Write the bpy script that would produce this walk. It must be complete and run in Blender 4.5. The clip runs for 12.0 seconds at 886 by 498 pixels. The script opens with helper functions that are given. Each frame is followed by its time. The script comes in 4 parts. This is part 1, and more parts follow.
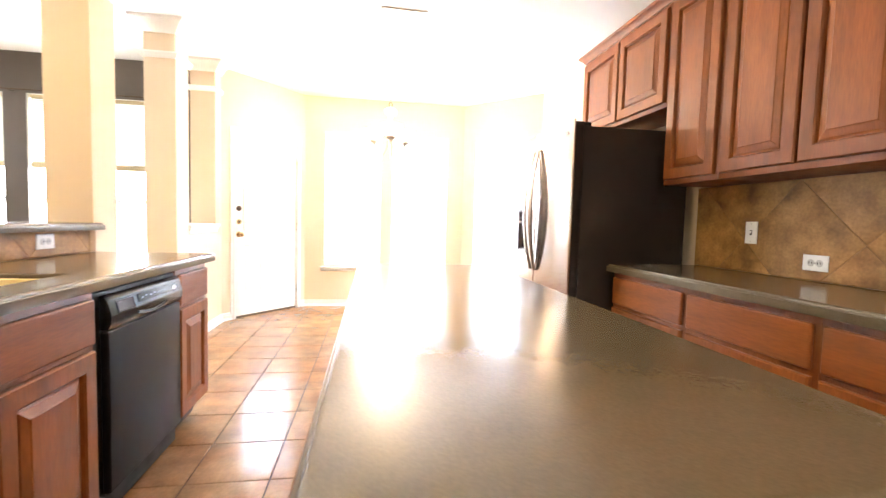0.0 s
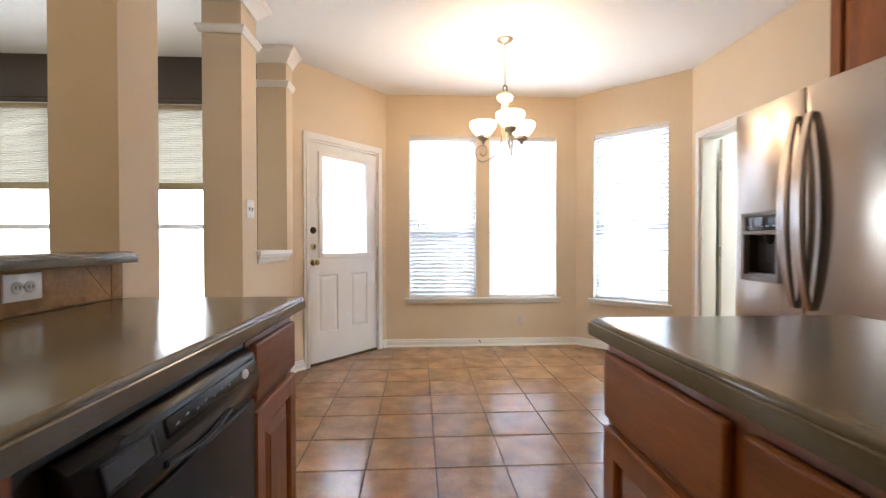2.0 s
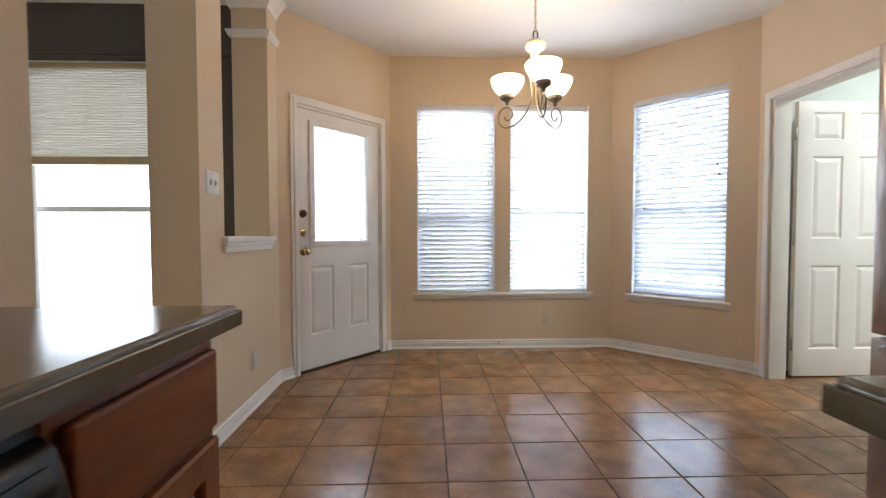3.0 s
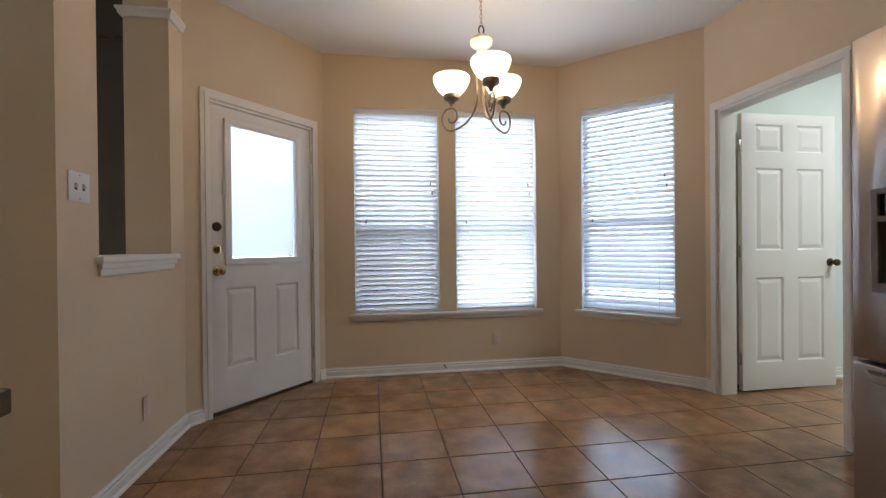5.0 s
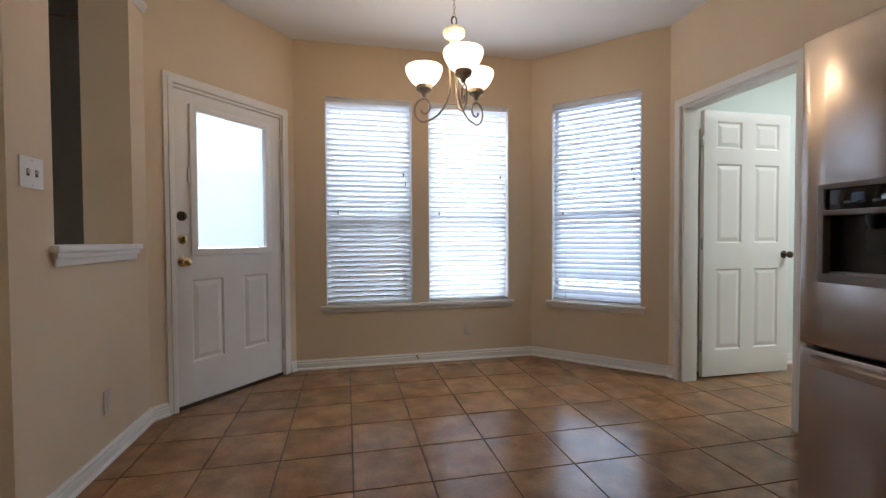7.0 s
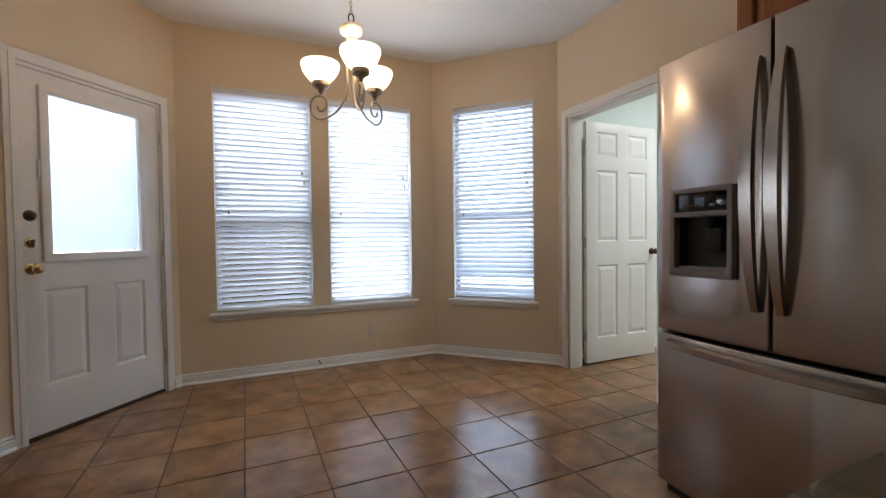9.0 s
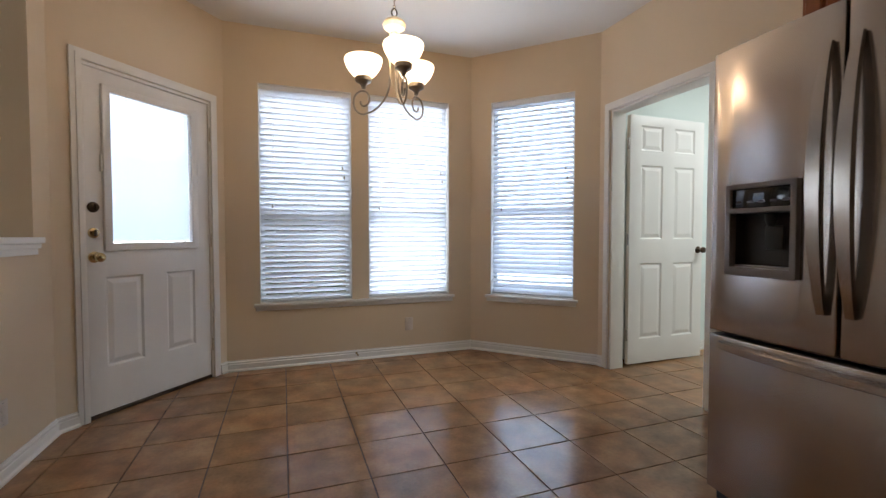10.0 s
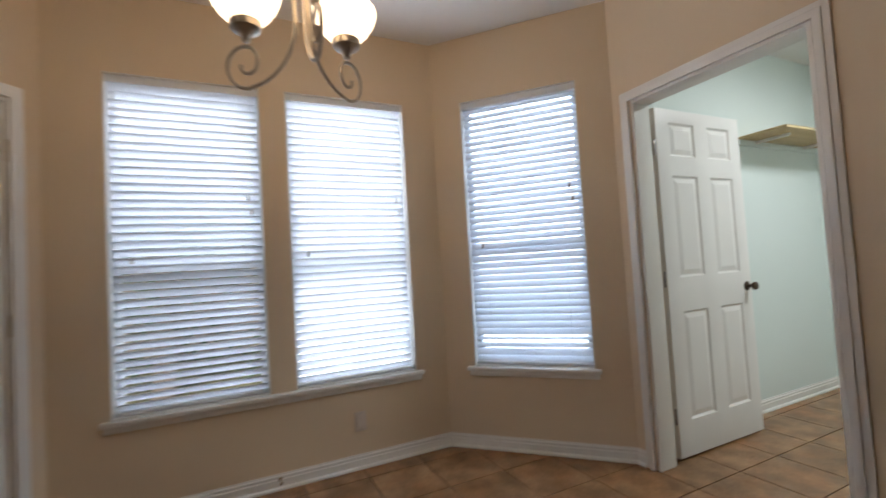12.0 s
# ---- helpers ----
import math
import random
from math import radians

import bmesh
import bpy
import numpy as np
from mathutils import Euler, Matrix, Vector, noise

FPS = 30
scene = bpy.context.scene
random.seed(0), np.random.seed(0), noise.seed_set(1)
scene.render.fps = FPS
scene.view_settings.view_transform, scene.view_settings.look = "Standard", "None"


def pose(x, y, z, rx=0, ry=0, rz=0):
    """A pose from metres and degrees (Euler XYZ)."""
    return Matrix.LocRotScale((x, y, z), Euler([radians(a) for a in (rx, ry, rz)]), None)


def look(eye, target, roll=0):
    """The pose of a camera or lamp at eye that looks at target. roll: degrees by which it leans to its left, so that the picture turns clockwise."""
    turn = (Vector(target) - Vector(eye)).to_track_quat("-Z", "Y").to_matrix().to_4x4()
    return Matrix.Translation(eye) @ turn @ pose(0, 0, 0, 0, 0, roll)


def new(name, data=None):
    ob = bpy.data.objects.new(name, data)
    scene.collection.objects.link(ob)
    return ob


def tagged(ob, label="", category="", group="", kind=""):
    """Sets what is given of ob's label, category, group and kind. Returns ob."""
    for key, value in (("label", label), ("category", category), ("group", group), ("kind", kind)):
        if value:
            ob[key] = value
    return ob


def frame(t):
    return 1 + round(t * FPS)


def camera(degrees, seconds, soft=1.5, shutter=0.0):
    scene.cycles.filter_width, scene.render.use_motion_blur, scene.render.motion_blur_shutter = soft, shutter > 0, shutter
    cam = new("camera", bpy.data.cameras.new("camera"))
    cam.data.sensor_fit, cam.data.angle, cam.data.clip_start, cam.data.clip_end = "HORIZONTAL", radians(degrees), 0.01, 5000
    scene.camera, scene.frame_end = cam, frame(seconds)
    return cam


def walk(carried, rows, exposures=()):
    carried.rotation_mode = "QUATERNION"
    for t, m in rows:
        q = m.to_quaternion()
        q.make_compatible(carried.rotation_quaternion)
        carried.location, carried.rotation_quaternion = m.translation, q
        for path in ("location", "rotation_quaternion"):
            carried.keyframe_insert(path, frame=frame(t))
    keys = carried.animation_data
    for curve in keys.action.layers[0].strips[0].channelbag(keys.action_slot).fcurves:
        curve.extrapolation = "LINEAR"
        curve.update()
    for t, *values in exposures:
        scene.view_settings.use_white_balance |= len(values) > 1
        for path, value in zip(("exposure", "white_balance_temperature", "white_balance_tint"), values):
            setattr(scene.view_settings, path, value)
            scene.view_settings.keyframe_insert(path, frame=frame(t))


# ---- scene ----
cam = camera(90.6, 12.0, soft=1.3, shutter=0.4)
PATH = [
    (0, (0.566, 0.467, 1.142), (0.892, 2.436, 1.019), 1.6),
    (0.5, (0.408, 0.635, 1.146), (0.901, 2.57, 1.032), 0.9),
    (1, (0.285, 0.889, 1.117), (0.607, 2.861, 1.032), -1.1),
    (1.5, (0.189, 1.254, 1.113), (0.359, 3.244, 1.007), -1.8),
    (2, (0.067, 1.637, 1.109), (0.178, 3.634, 1.084), -0.1),
    (2.5, (0.03, 1.979, 1.085), (0.111, 3.978, 1.066), -0.1),
    (3, (0.066, 2.275, 1.074), (0.135, 4.273, 1.005), -0.1),
    (3.5, (0.066, 2.509, 1.053), (0.242, 4.5, 0.978), 1.3),
    (3.7, (0.093, 2.544, 1.065), (0.309, 4.532, 1.026), -0.1),
    (5.5, (0.123, 2.605, 1.087), (0.465, 4.575, 1.081), -0.2),
    (6, (0.128, 2.599, 1.09), (0.501, 4.563, 1.088), -0.3),
    (6.5, (0.131, 2.594, 1.088), (0.541, 4.552, 1.067), -0.5),
    (7, (0.131, 2.591, 1.08), (0.561, 4.543, 1.032), -0.3),
    (7.5, (0.162, 2.583, 1.077), (0.807, 4.476, 1.032), -0.7),
    (7.7, (0.175, 2.574, 1.074), (0.916, 4.431, 1.034), -0.8),
    (9.3, (0.172, 2.571, 1.083), (0.996, 4.393, 1.032), -0.7),
    (9.5, (0.165, 2.579, 1.079), (0.941, 4.421, 1.02), -0.5),
    (10, (0.141, 2.593, 1.074), (0.826, 4.471, 1.007), -0.0),
    (10.5, (0.144, 2.662, 1.077), (0.715, 4.578, 1.016), -0.4),
    (11, (0.257, 2.946, 1.088), (0.814, 4.867, 1.082), -3.4),
    (11.5, (0.364, 3.293, 1.108), (0.93, 5.21, 1.14), -3.9),
    (12, (0.518, 3.687, 1.177), (1.389, 5.485, 1.259), -3.4),
]
EXPOSURES = [(t, stops, 6360 + 300 * max(0.0, min(1.0, (4.0 - t) / 2.0)), 15) for t, stops in ((0.0, 3.55), (0.5, 2.55), (1.0, 2.25), (1.5, 1.95), (2.0, 1.64), (2.5, 1.32), (3.0, 0.96), (3.5, 0.68), (5.5, 0.34), (9.5, 0.38), (10.5, 0.42), (11.0, 0.45), (11.5, 0.38), (12.0, 0.22))]
walk(cam, [(t, look(eye, target, roll)) for t, eye, target, roll in PATH], EXPOSURES)

# ---- world, lamps ----
world = bpy.data.worlds.new("sky")
scene.world = world
world.use_nodes = True
wn = world.node_tree
sky = wn.nodes.new("ShaderNodeTexSky")
sky.sky_type = "NISHITA"
sky.sun_disc = False
sky.sun_elevation = radians(52)
sky.sun_rotation = radians(200)
wn.nodes["Background"].inputs[1].default_value = 0.12
wn.links.new(sky.outputs[0], wn.nodes["Background"].inputs[0])


def lamp(name, kind, energy, color, m, size=0.0, size_y=0.0):
    data = bpy.data.lights.new(name, kind)
    data.energy, data.color = energy, color
    if kind == "AREA":
        data.shape, data.size, data.size_y = "RECTANGLE", size, size_y
    elif kind == "POINT":
        data.shadow_soft_size = size
    elif kind == "SUN":
        data.angle = size
    ob = new(name, data)
    ob.matrix_world = m
    return ob


SKYLIGHT = (0.77, 0.89, 1.0)
WINDOW_W = 34.0
lamp("sun", "SUN", 3.0, (1.0, 0.95, 0.87), look((0, 0, 0), (0.25, 0.7, -0.95)), radians(0.5))

# ---- materials ----


def material(name, color, rough=0.5, metal=0.0, coat=0.0, scale=0.0, amount=0.15, bump=0.0, bump_scale=200.0, stretch=(1, 1, 1), fine=0.0, piece=0.0, emit=0.0, detail=4.0, spread=0.5):
    """A surface: broad mottling (scale, amount), fine grain (fine), relief (bump) and a shift of tone from piece to piece."""
    mat = bpy.data.materials.new(name)
    mat.use_nodes = True
    nt = mat.node_tree
    b = nt.nodes["Principled BSDF"]
    b.inputs["Roughness"].default_value = rough
    b.inputs["Metallic"].default_value = metal
    b.inputs["Coat Weight"].default_value = coat
    b.inputs["Coat Roughness"].default_value = 0.15
    b.inputs["Base Color"].default_value = (*color, 1)
    geo = nt.nodes.new("ShaderNodeTexCoord")
    mp = nt.nodes.new("ShaderNodeMapping")
    mp.inputs["Scale"].default_value = stretch
    nt.links.new(geo.outputs["Object"], mp.inputs[0])
    out = None
    info = nt.nodes.new("ShaderNodeObjectInfo")
    if piece:
        off = nt.nodes.new("ShaderNodeVectorMath")
        off.operation = "SCALE"
        off.inputs[0].default_value = (37.0, 61.0, 19.0)
        nt.links.new(info.outputs["Random"], off.inputs["Scale"])
        add = nt.nodes.new("ShaderNodeVectorMath")
        nt.links.new(mp.outputs[0], add.inputs[0])
        nt.links.new(off.outputs[0], add.inputs[1])
        src = add.outputs[0]
    else:
        src = mp.outputs[0]
    value = None

    def noise_value(sc, det, lo, hi):
        n = nt.nodes.new("ShaderNodeTexNoise")
        n.inputs["Scale"].default_value = sc
        n.inputs["Detail"].default_value = det
        nt.links.new(src, n.inputs["Vector"])
        r = nt.nodes.new("ShaderNodeMapRange")
        r.inputs[1].default_value, r.inputs[2].default_value = 0.5 - spread / 2, 0.5 + spread / 2
        r.inputs[3].default_value, r.inputs[4].default_value = lo, hi
        nt.links.new(n.outputs[0], r.inputs[0])
        return r.outputs[0]

    def times(a, c):
        if a is None:
            return c
        m = nt.nodes.new("ShaderNodeMath")
        m.operation = "MULTIPLY"
        nt.links.new(a, m.inputs[0])
        nt.links.new(c, m.inputs[1])
        return m.outputs[0]

    if scale:
        value = times(value, noise_value(scale, detail, 1 - amount, 1 + amount))
        rr = noise_value(scale * 1.7, 3, max(0.02, rough * 0.85), min(1, rough * 1.15))
        nt.links.new(rr, b.inputs["Roughness"])
    if fine:
        value = times(value, noise_value(scale * 9 if scale else 120, 2, 1 - fine, 1 + fine))
    if piece:
        r = nt.nodes.new("ShaderNodeMapRange")
        r.inputs[3].default_value, r.inputs[4].default_value = 1 - piece, 1 + piece
        nt.links.new(info.outputs["Random"], r.inputs[0])
        value = times(value, r.outputs[0])
    if value is not None:
        mix = nt.nodes.new("ShaderNodeVectorMath")
        mix.operation = "SCALE"
        mix.inputs[0].default_value = color
        nt.links.new(value, mix.inputs["Scale"])
        nt.links.new(mix.outputs[0], b.inputs["Base Color"])
    if bump:
        n = nt.nodes.new("ShaderNodeTexNoise")
        n.inputs["Scale"].default_value = bump_scale
        n.inputs["Detail"].default_value = 3
        nt.links.new(src, n.inputs["Vector"])
        bp = nt.nodes.new("ShaderNodeBump")
        bp.inputs["Strength"].default_value = bump
        bp.inputs["Distance"].default_value = 0.002
        nt.links.new(n.outputs[0], bp.inputs["Height"])
        nt.links.new(bp.outputs[0], b.inputs["Normal"])
    if emit:
        b.inputs["Emission Color"].default_value = (*color, 1)
        b.inputs["Emission Strength"].default_value = emit
    return mat


def translucent(name, color, share, rough=0.5):
    mat = bpy.data.materials.new(name)
    mat.use_nodes = True
    nt = mat.node_tree
    b = nt.nodes["Principled BSDF"]
    b.inputs["Base Color"].default_value = (*color, 1)
    b.inputs["Roughness"].default_value = rough
    tr = nt.nodes.new("ShaderNodeBsdfTranslucent")
    tr.inputs[0].default_value = (*color, 1)
    mix = nt.nodes.new("ShaderNodeMixShader")
    mix.inputs[0].default_value = share
    nt.links.new(b.outputs[0], mix.inputs[1])
    nt.links.new(tr.outputs[0], mix.inputs[2])
    nt.links.new(mix.outputs[0], nt.nodes["Material Output"].inputs[0])
    return mat


def glass(name):
    mat = bpy.data.materials.new(name)
    mat.use_nodes = True
    b = mat.node_tree.nodes["Principled BSDF"]
    b.inputs["Base Color"].default_value = (0.97, 0.99, 1.0, 1)
    b.inputs["Roughness"].default_value = 0.02
    b.inputs["Transmission Weight"].default_value = 1.0
    b.inputs["IOR"].default_value = 1.1
    return mat


PAINT = material("tan_wall_paint", (0.69, 0.55, 0.385), 0.75, scale=1.6, amount=0.03, bump=0.25, bump_scale=160)
ACCENT = material("grey_brown_wall_paint", (0.085, 0.068, 0.058), 0.7, scale=1.5, amount=0.05, bump=0.2, bump_scale=160)
UTILITY = material("pale_green_white_paint", (0.70, 0.76, 0.72), 0.7, scale=1.5, amount=0.02, bump=0.2, bump_scale=160)
CEIL = material("ceiling_paint", (0.78, 0.76, 0.73), 0.85, scale=1.2, amount=0.02, bump=0.5, bump_scale=90)
TRIM = material("white_trim_paint", (0.78, 0.75, 0.70), 0.4, scale=3, amount=0.03)
DOORPAINT = material("white_door_paint", (0.76, 0.73, 0.69), 0.38, scale=2.5, amount=0.03, bump=0.06, bump_scale=60)
WOOD = material("reddish_stained_maple", (0.226, 0.062, 0.0100), 0.44, scale=5.0, amount=0.24, fine=0.13, stretch=(3.2, 3.2, 0.45), piece=0.10, bump=0.05, bump_scale=70)
WOODH = material("reddish_stained_maple_across", (0.226, 0.062, 0.0100), 0.44, scale=5.0, amount=0.24, fine=0.13, stretch=(0.45, 3.2, 3.2), piece=0.10, bump=0.05, bump_scale=70)
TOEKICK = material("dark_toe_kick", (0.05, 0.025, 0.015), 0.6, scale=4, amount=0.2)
COUNTER = material("grey_green_solid_counter", (0.124, 0.096, 0.057), 0.18, scale=30.0, amount=0.04, fine=0.12)
TILE = material("tan_ceramic_floor_tile", (0.278, 0.152, 0.073), 0.21, scale=7.0, amount=0.46, fine=0.14, piece=0.08, bump=0.04, bump_scale=40, spread=0.66)
GROUT = material("dark_brown_grout", (0.06, 0.033, 0.020), 0.9, scale=20, amount=0.2, bump=0.4, bump_scale=300)
SPLASH = material("brown_slate_wall_tile", (0.30, 0.152, 0.046), 0.5, scale=8.0, amount=0.55, fine=0.16, piece=0.10, bump=0.3, bump_scale=30, spread=0.5)
SPLASHGROUT = material("splash_grout", (0.25, 0.135, 0.050), 0.9, scale=20, amount=0.2)
STEEL = material("brushed_stainless_steel", (0.43, 0.375, 0.335), 0.22, metal=1.0, scale=0.0, fine=0.012)
# brushed across: highlights run up and down
brush = STEEL.node_tree.nodes.new("ShaderNodeCombineXYZ")
brush.inputs["Z"].default_value = 1.0
STEEL.node_tree.nodes["Principled BSDF"].inputs["Anisotropic"].default_value = 0.80
STEEL.node_tree.links.new(brush.outputs[0], STEEL.node_tree.nodes["Principled BSDF"].inputs["Tangent"])
STEELDARK = material("grey_steel_trim", (0.30, 0.275, 0.26), 0.35, metal=1.0, scale=3, amount=0.05)
FRIDGESIDE = material("dark_textured_steel_side", (0.028, 0.022, 0.02), 0.5, scale=4, amount=0.15, bump=0.35, bump_scale=420)
BLACK = material("black_gloss_plastic", (0.007, 0.006, 0.007), 0.36, scale=0, amount=0.0)
GLOSSBLACK = material("polished_black_plastic", (0.008, 0.008, 0.009), 0.22, scale=0, amount=0.0)
MARK = material("grey_printed_mark", (0.11, 0.11, 0.13), 0.4, scale=0, amount=0.0)
BEZEL = material("grey_brown_satin_bezel", (0.19, 0.160, 0.148), 0.42, scale=6, amount=0.05)
RECESS = material("dark_brown_recess", (0.016, 0.009, 0.007), 0.5, scale=6, amount=0.15)
PAINTED = material("painted_over_plate", (0.64, 0.54, 0.46), 0.5, scale=8, amount=0.04)
BLACKMATT = material("black_matt_plastic", (0.008, 0.008, 0.008), 0.6, scale=5, amount=0.2)
SCREEN = material("black_glass_panel", (0.010, 0.011, 0.013), 0.08, scale=3, amount=0.1)
for mat, level in ((TILE, 0.42), (BLACK, 0.25), (GLOSSBLACK, 0.2)):
    mat.node_tree.nodes["Principled BSDF"].inputs["Specular IOR Level"].default_value = level
# the glaze drifts between tan and a redder brown
tint = TILE.node_tree.nodes.new("ShaderNodeTexNoise")
tint.inputs["Scale"].default_value, tint.inputs["Detail"].default_value = 3.5, 5.0
shift = TILE.node_tree.nodes.new("ShaderNodeMix")
shift.data_type, shift.blend_type = "RGBA", "MULTIPLY"
shift.inputs[7].default_value = (0.98, 0.86, 0.76, 1)
reach = TILE.node_tree.nodes.new("ShaderNodeMapRange")
reach.inputs[1].default_value, reach.inputs[2].default_value = 0.42, 0.62
place = TILE.node_tree.nodes.new("ShaderNodeNewGeometry")
glaze = TILE.node_tree.nodes["Principled BSDF"].inputs["Base Color"]
plain = glaze.links[0].from_socket
TILE.node_tree.links.new(place.outputs["Position"], tint.inputs["Vector"])
TILE.node_tree.links.new(tint.outputs[0], reach.inputs[0])
TILE.node_tree.links.new(reach.outputs[0], shift.inputs[0])
TILE.node_tree.links.new(plain, shift.inputs[6])
TILE.node_tree.links.new(shift.outputs[2], glaze)
PLATE = material("white_plastic_plate", (0.74, 0.72, 0.68), 0.35, scale=8, amount=0.03)
SOCKET = material("grey_white_socket_face", (0.50, 0.48, 0.45), 0.4, scale=8, amount=0.04)
SLOT = material("dark_slot", (0.05, 0.045, 0.04), 0.6, scale=5, amount=0.1)
BRASS = material("polished_brass", (0.60, 0.47, 0.26), 0.24, metal=1.0, scale=20, amount=0.12)
BRONZE = material("oil_rubbed_bronze", (0.10, 0.07, 0.05), 0.38, metal=1.0, scale=20, amount=0.25)
PEWTER = material("brushed_pewter", (0.42, 0.36, 0.29), 0.38, metal=1.0, scale=25, amount=0.2)
CREAM = material("cream_marbled_resin", (0.78, 0.66, 0.47), 0.45, scale=28, amount=0.16)
SINKMAT = material("tan_cast_sink", (0.86, 0.70, 0.34), 0.35, scale=6, amount=0.05)
BLIND = translucent("white_blind_slat", (0.80, 0.81, 0.83), 0.42, 0.45)
SHADE = translucent("cream_cellular_shade", (0.70, 0.68, 0.63), 0.24, 0.8)
SHADEBAND = material("tan_shade_rail", (0.42, 0.34, 0.20), 0.6, scale=6, amount=0.08)
VINYL = material("white_vinyl_frame", (0.74, 0.75, 0.76), 0.4, scale=5, amount=0.03)
PANE = glass("window_glass")
CARPET = material("beige_carpet", (0.36, 0.30, 0.23), 0.95, scale=12, amount=0.15, fine=0.2, bump=0.8, bump_scale=250)
GRASS = material("dry_lawn", (0.16, 0.15, 0.07), 0.9, scale=0.8, amount=0.3, fine=0.3, bump=0.6, bump_scale=30)
FENCE = material("weathered_fence_wood", (0.36, 0.29, 0.22), 0.8, scale=3, amount=0.2, fine=0.2, stretch=(4, 4, 0.4), piece=0.15)
LEAF = material("shrub_leaf", (0.07, 0.11, 0.04), 0.6, scale=3, amount=0.4)
SHELFWOOD = material("pale_pine_shelf", (0.55, 0.42, 0.22), 0.55, scale=5, amount=0.15, fine=0.1, stretch=(0.4, 4, 4))
SHADEGLASS = translucent("frosted_white_lamp_glass", (0.92, 0.88, 0.80), 0.6, 0.3)
sg = SHADEGLASS.node_tree.nodes["Principled BSDF"]
sg.inputs["Emission Color"].default_value = (1.0, 0.86, 0.66, 1)
sg.inputs["Emission Strength"].default_value = 1.9
GLOW = material("lit_diffuser", (0.95, 0.98, 1.0), 0.5, emit=5.0)

for dull, level in ((BLACK, 0.12), (FRIDGESIDE, 0.22), (WOOD, 0.35), (WOODH, 0.35), (SPLASH, 0.2)):
    dull.node_tree.nodes["Principled BSDF"].inputs["Specular IOR Level"].default_value = level

# ---- building blocks ----


def mesh_of(name, bm, mat):
    bmesh.ops.recalc_face_normals(bm, faces=bm.faces[:])
    me = bpy.data.meshes.new(name)
    bm.to_mesh(me)
    bm.free()
    me.materials.append(mat)
    return me


def smooth(ob, limit=35):
    me = ob.data
    for p in me.polygons:
        p.use_smooth = True
    cos = math.cos(radians(limit))
    bm = bmesh.new()
    bm.from_mesh(me)
    for e in bm.edges:
        if len(e.link_faces) == 2 and e.link_faces[0].normal.dot(e.link_faces[1].normal) < cos:
            e.smooth = False
    bm.to_mesh(me)
    bm.free()
    return ob


def thing(name, m, label, category, group="", kind=""):
    ob = new(name)
    ob.empty_display_size = 0.1
    ob.matrix_basis = m
    return tagged(ob, label, category, group, kind)


def part(name, bm, mat, parent, label="", m=None, soft=True):
    ob = new(name, mesh_of(name, bm, mat))
    ob.parent = parent
    if m is not None:
        ob.matrix_basis = m
    if soft:
        smooth(ob)
    return tagged(ob, label)


def solid(name, bm, mat, label, category, kind="structure", m=None, group="", soft=True):
    ob = new(name, mesh_of(name, bm, mat))
    if m is not None:
        ob.matrix_basis = m
    if soft:
        smooth(ob)
    return tagged(ob, label, category, group, kind)


def box(x0, x1, y0, y1, z0, z1, bevel=0.0, bm=None, segs=2):
    """A box, with rounded edges where bevel is given, added to bm."""
    own = bmesh.new()
    bmesh.ops.create_cube(own, size=1)
    for v in own.verts:
        v.co = Vector(((x0 + x1) / 2 + v.co.x * (x1 - x0), (y0 + y1) / 2 + v.co.y * (y1 - y0), (z0 + z1) / 2 + v.co.z * (z1 - z0)))
    if bevel:
        bmesh.ops.bevel(own, geom=own.edges[:], offset=bevel, segments=segs, affect="EDGES", profile=0.5)
    return join(bm, own)


def join(bm, own):
    if bm is None:
        return own
    me = bpy.data.meshes.new("tmp")
    own.to_mesh(me)
    own.free()
    bm.from_mesh(me)
    bpy.data.meshes.remove(me)
    return bm


def grid_panel(ss, zs, holes, y0, y1, bevel=0.0):
    """A slab in the x-z plane between y0 and y1, cut by the breaks ss and zs; holes are (s0, s1, z0, z1)."""
    ss, zs = sorted(set(ss)), sorted(set(zs))
    bm = bmesh.new()
    vs = {}

    def vert(i, j, k):
        if (i, j, k) not in vs:
            vs[i, j, k] = bm.verts.new((ss[i], (y0, y1)[k], zs[j]))
        return vs[i, j, k]

    def filled(i, j):
        if not (0 <= i < len(ss) - 1 and 0 <= j < len(zs) - 1):
            return False
        cs, cz = (ss[i] + ss[i + 1]) / 2, (zs[j] + zs[j + 1]) / 2
        return not any(a < cs < b and c < cz < d for a, b, c, d in holes)

    for i in range(len(ss) - 1):
        for j in range(len(zs) - 1):
            if not filled(i, j):
                continue
            for k in (0, 1):
                bm.faces.new((vert(i, j, k), vert(i + 1, j, k), vert(i + 1, j + 1, k), vert(i, j + 1, k)))
            for di, dj, a, b in ((-1, 0, (i, j), (i, j + 1)), (1, 0, (i + 1, j), (i + 1, j + 1)), (0, -1, (i, j), (i + 1, j)), (0, 1, (i, j + 1), (i + 1, j + 1))):
                if not filled(i + di, j + dj):
                    bm.faces.new((vert(*a, 0), vert(*b, 0), vert(*b, 1), vert(*a, 1)))
    bmesh.ops.recalc_face_normals(bm, faces=bm.faces[:])
    if bevel:
        sharp = [e for e in bm.edges if len(e.link_faces) == 2 and abs(e.link_faces[0].normal.dot(e.link_faces[1].normal)) < 0.5]
        bmesh.ops.bevel(bm, geom=sharp, offset=bevel, segments=5 if bevel > 0.008 else 3, affect="EDGES", profile=0.5)
    return bm


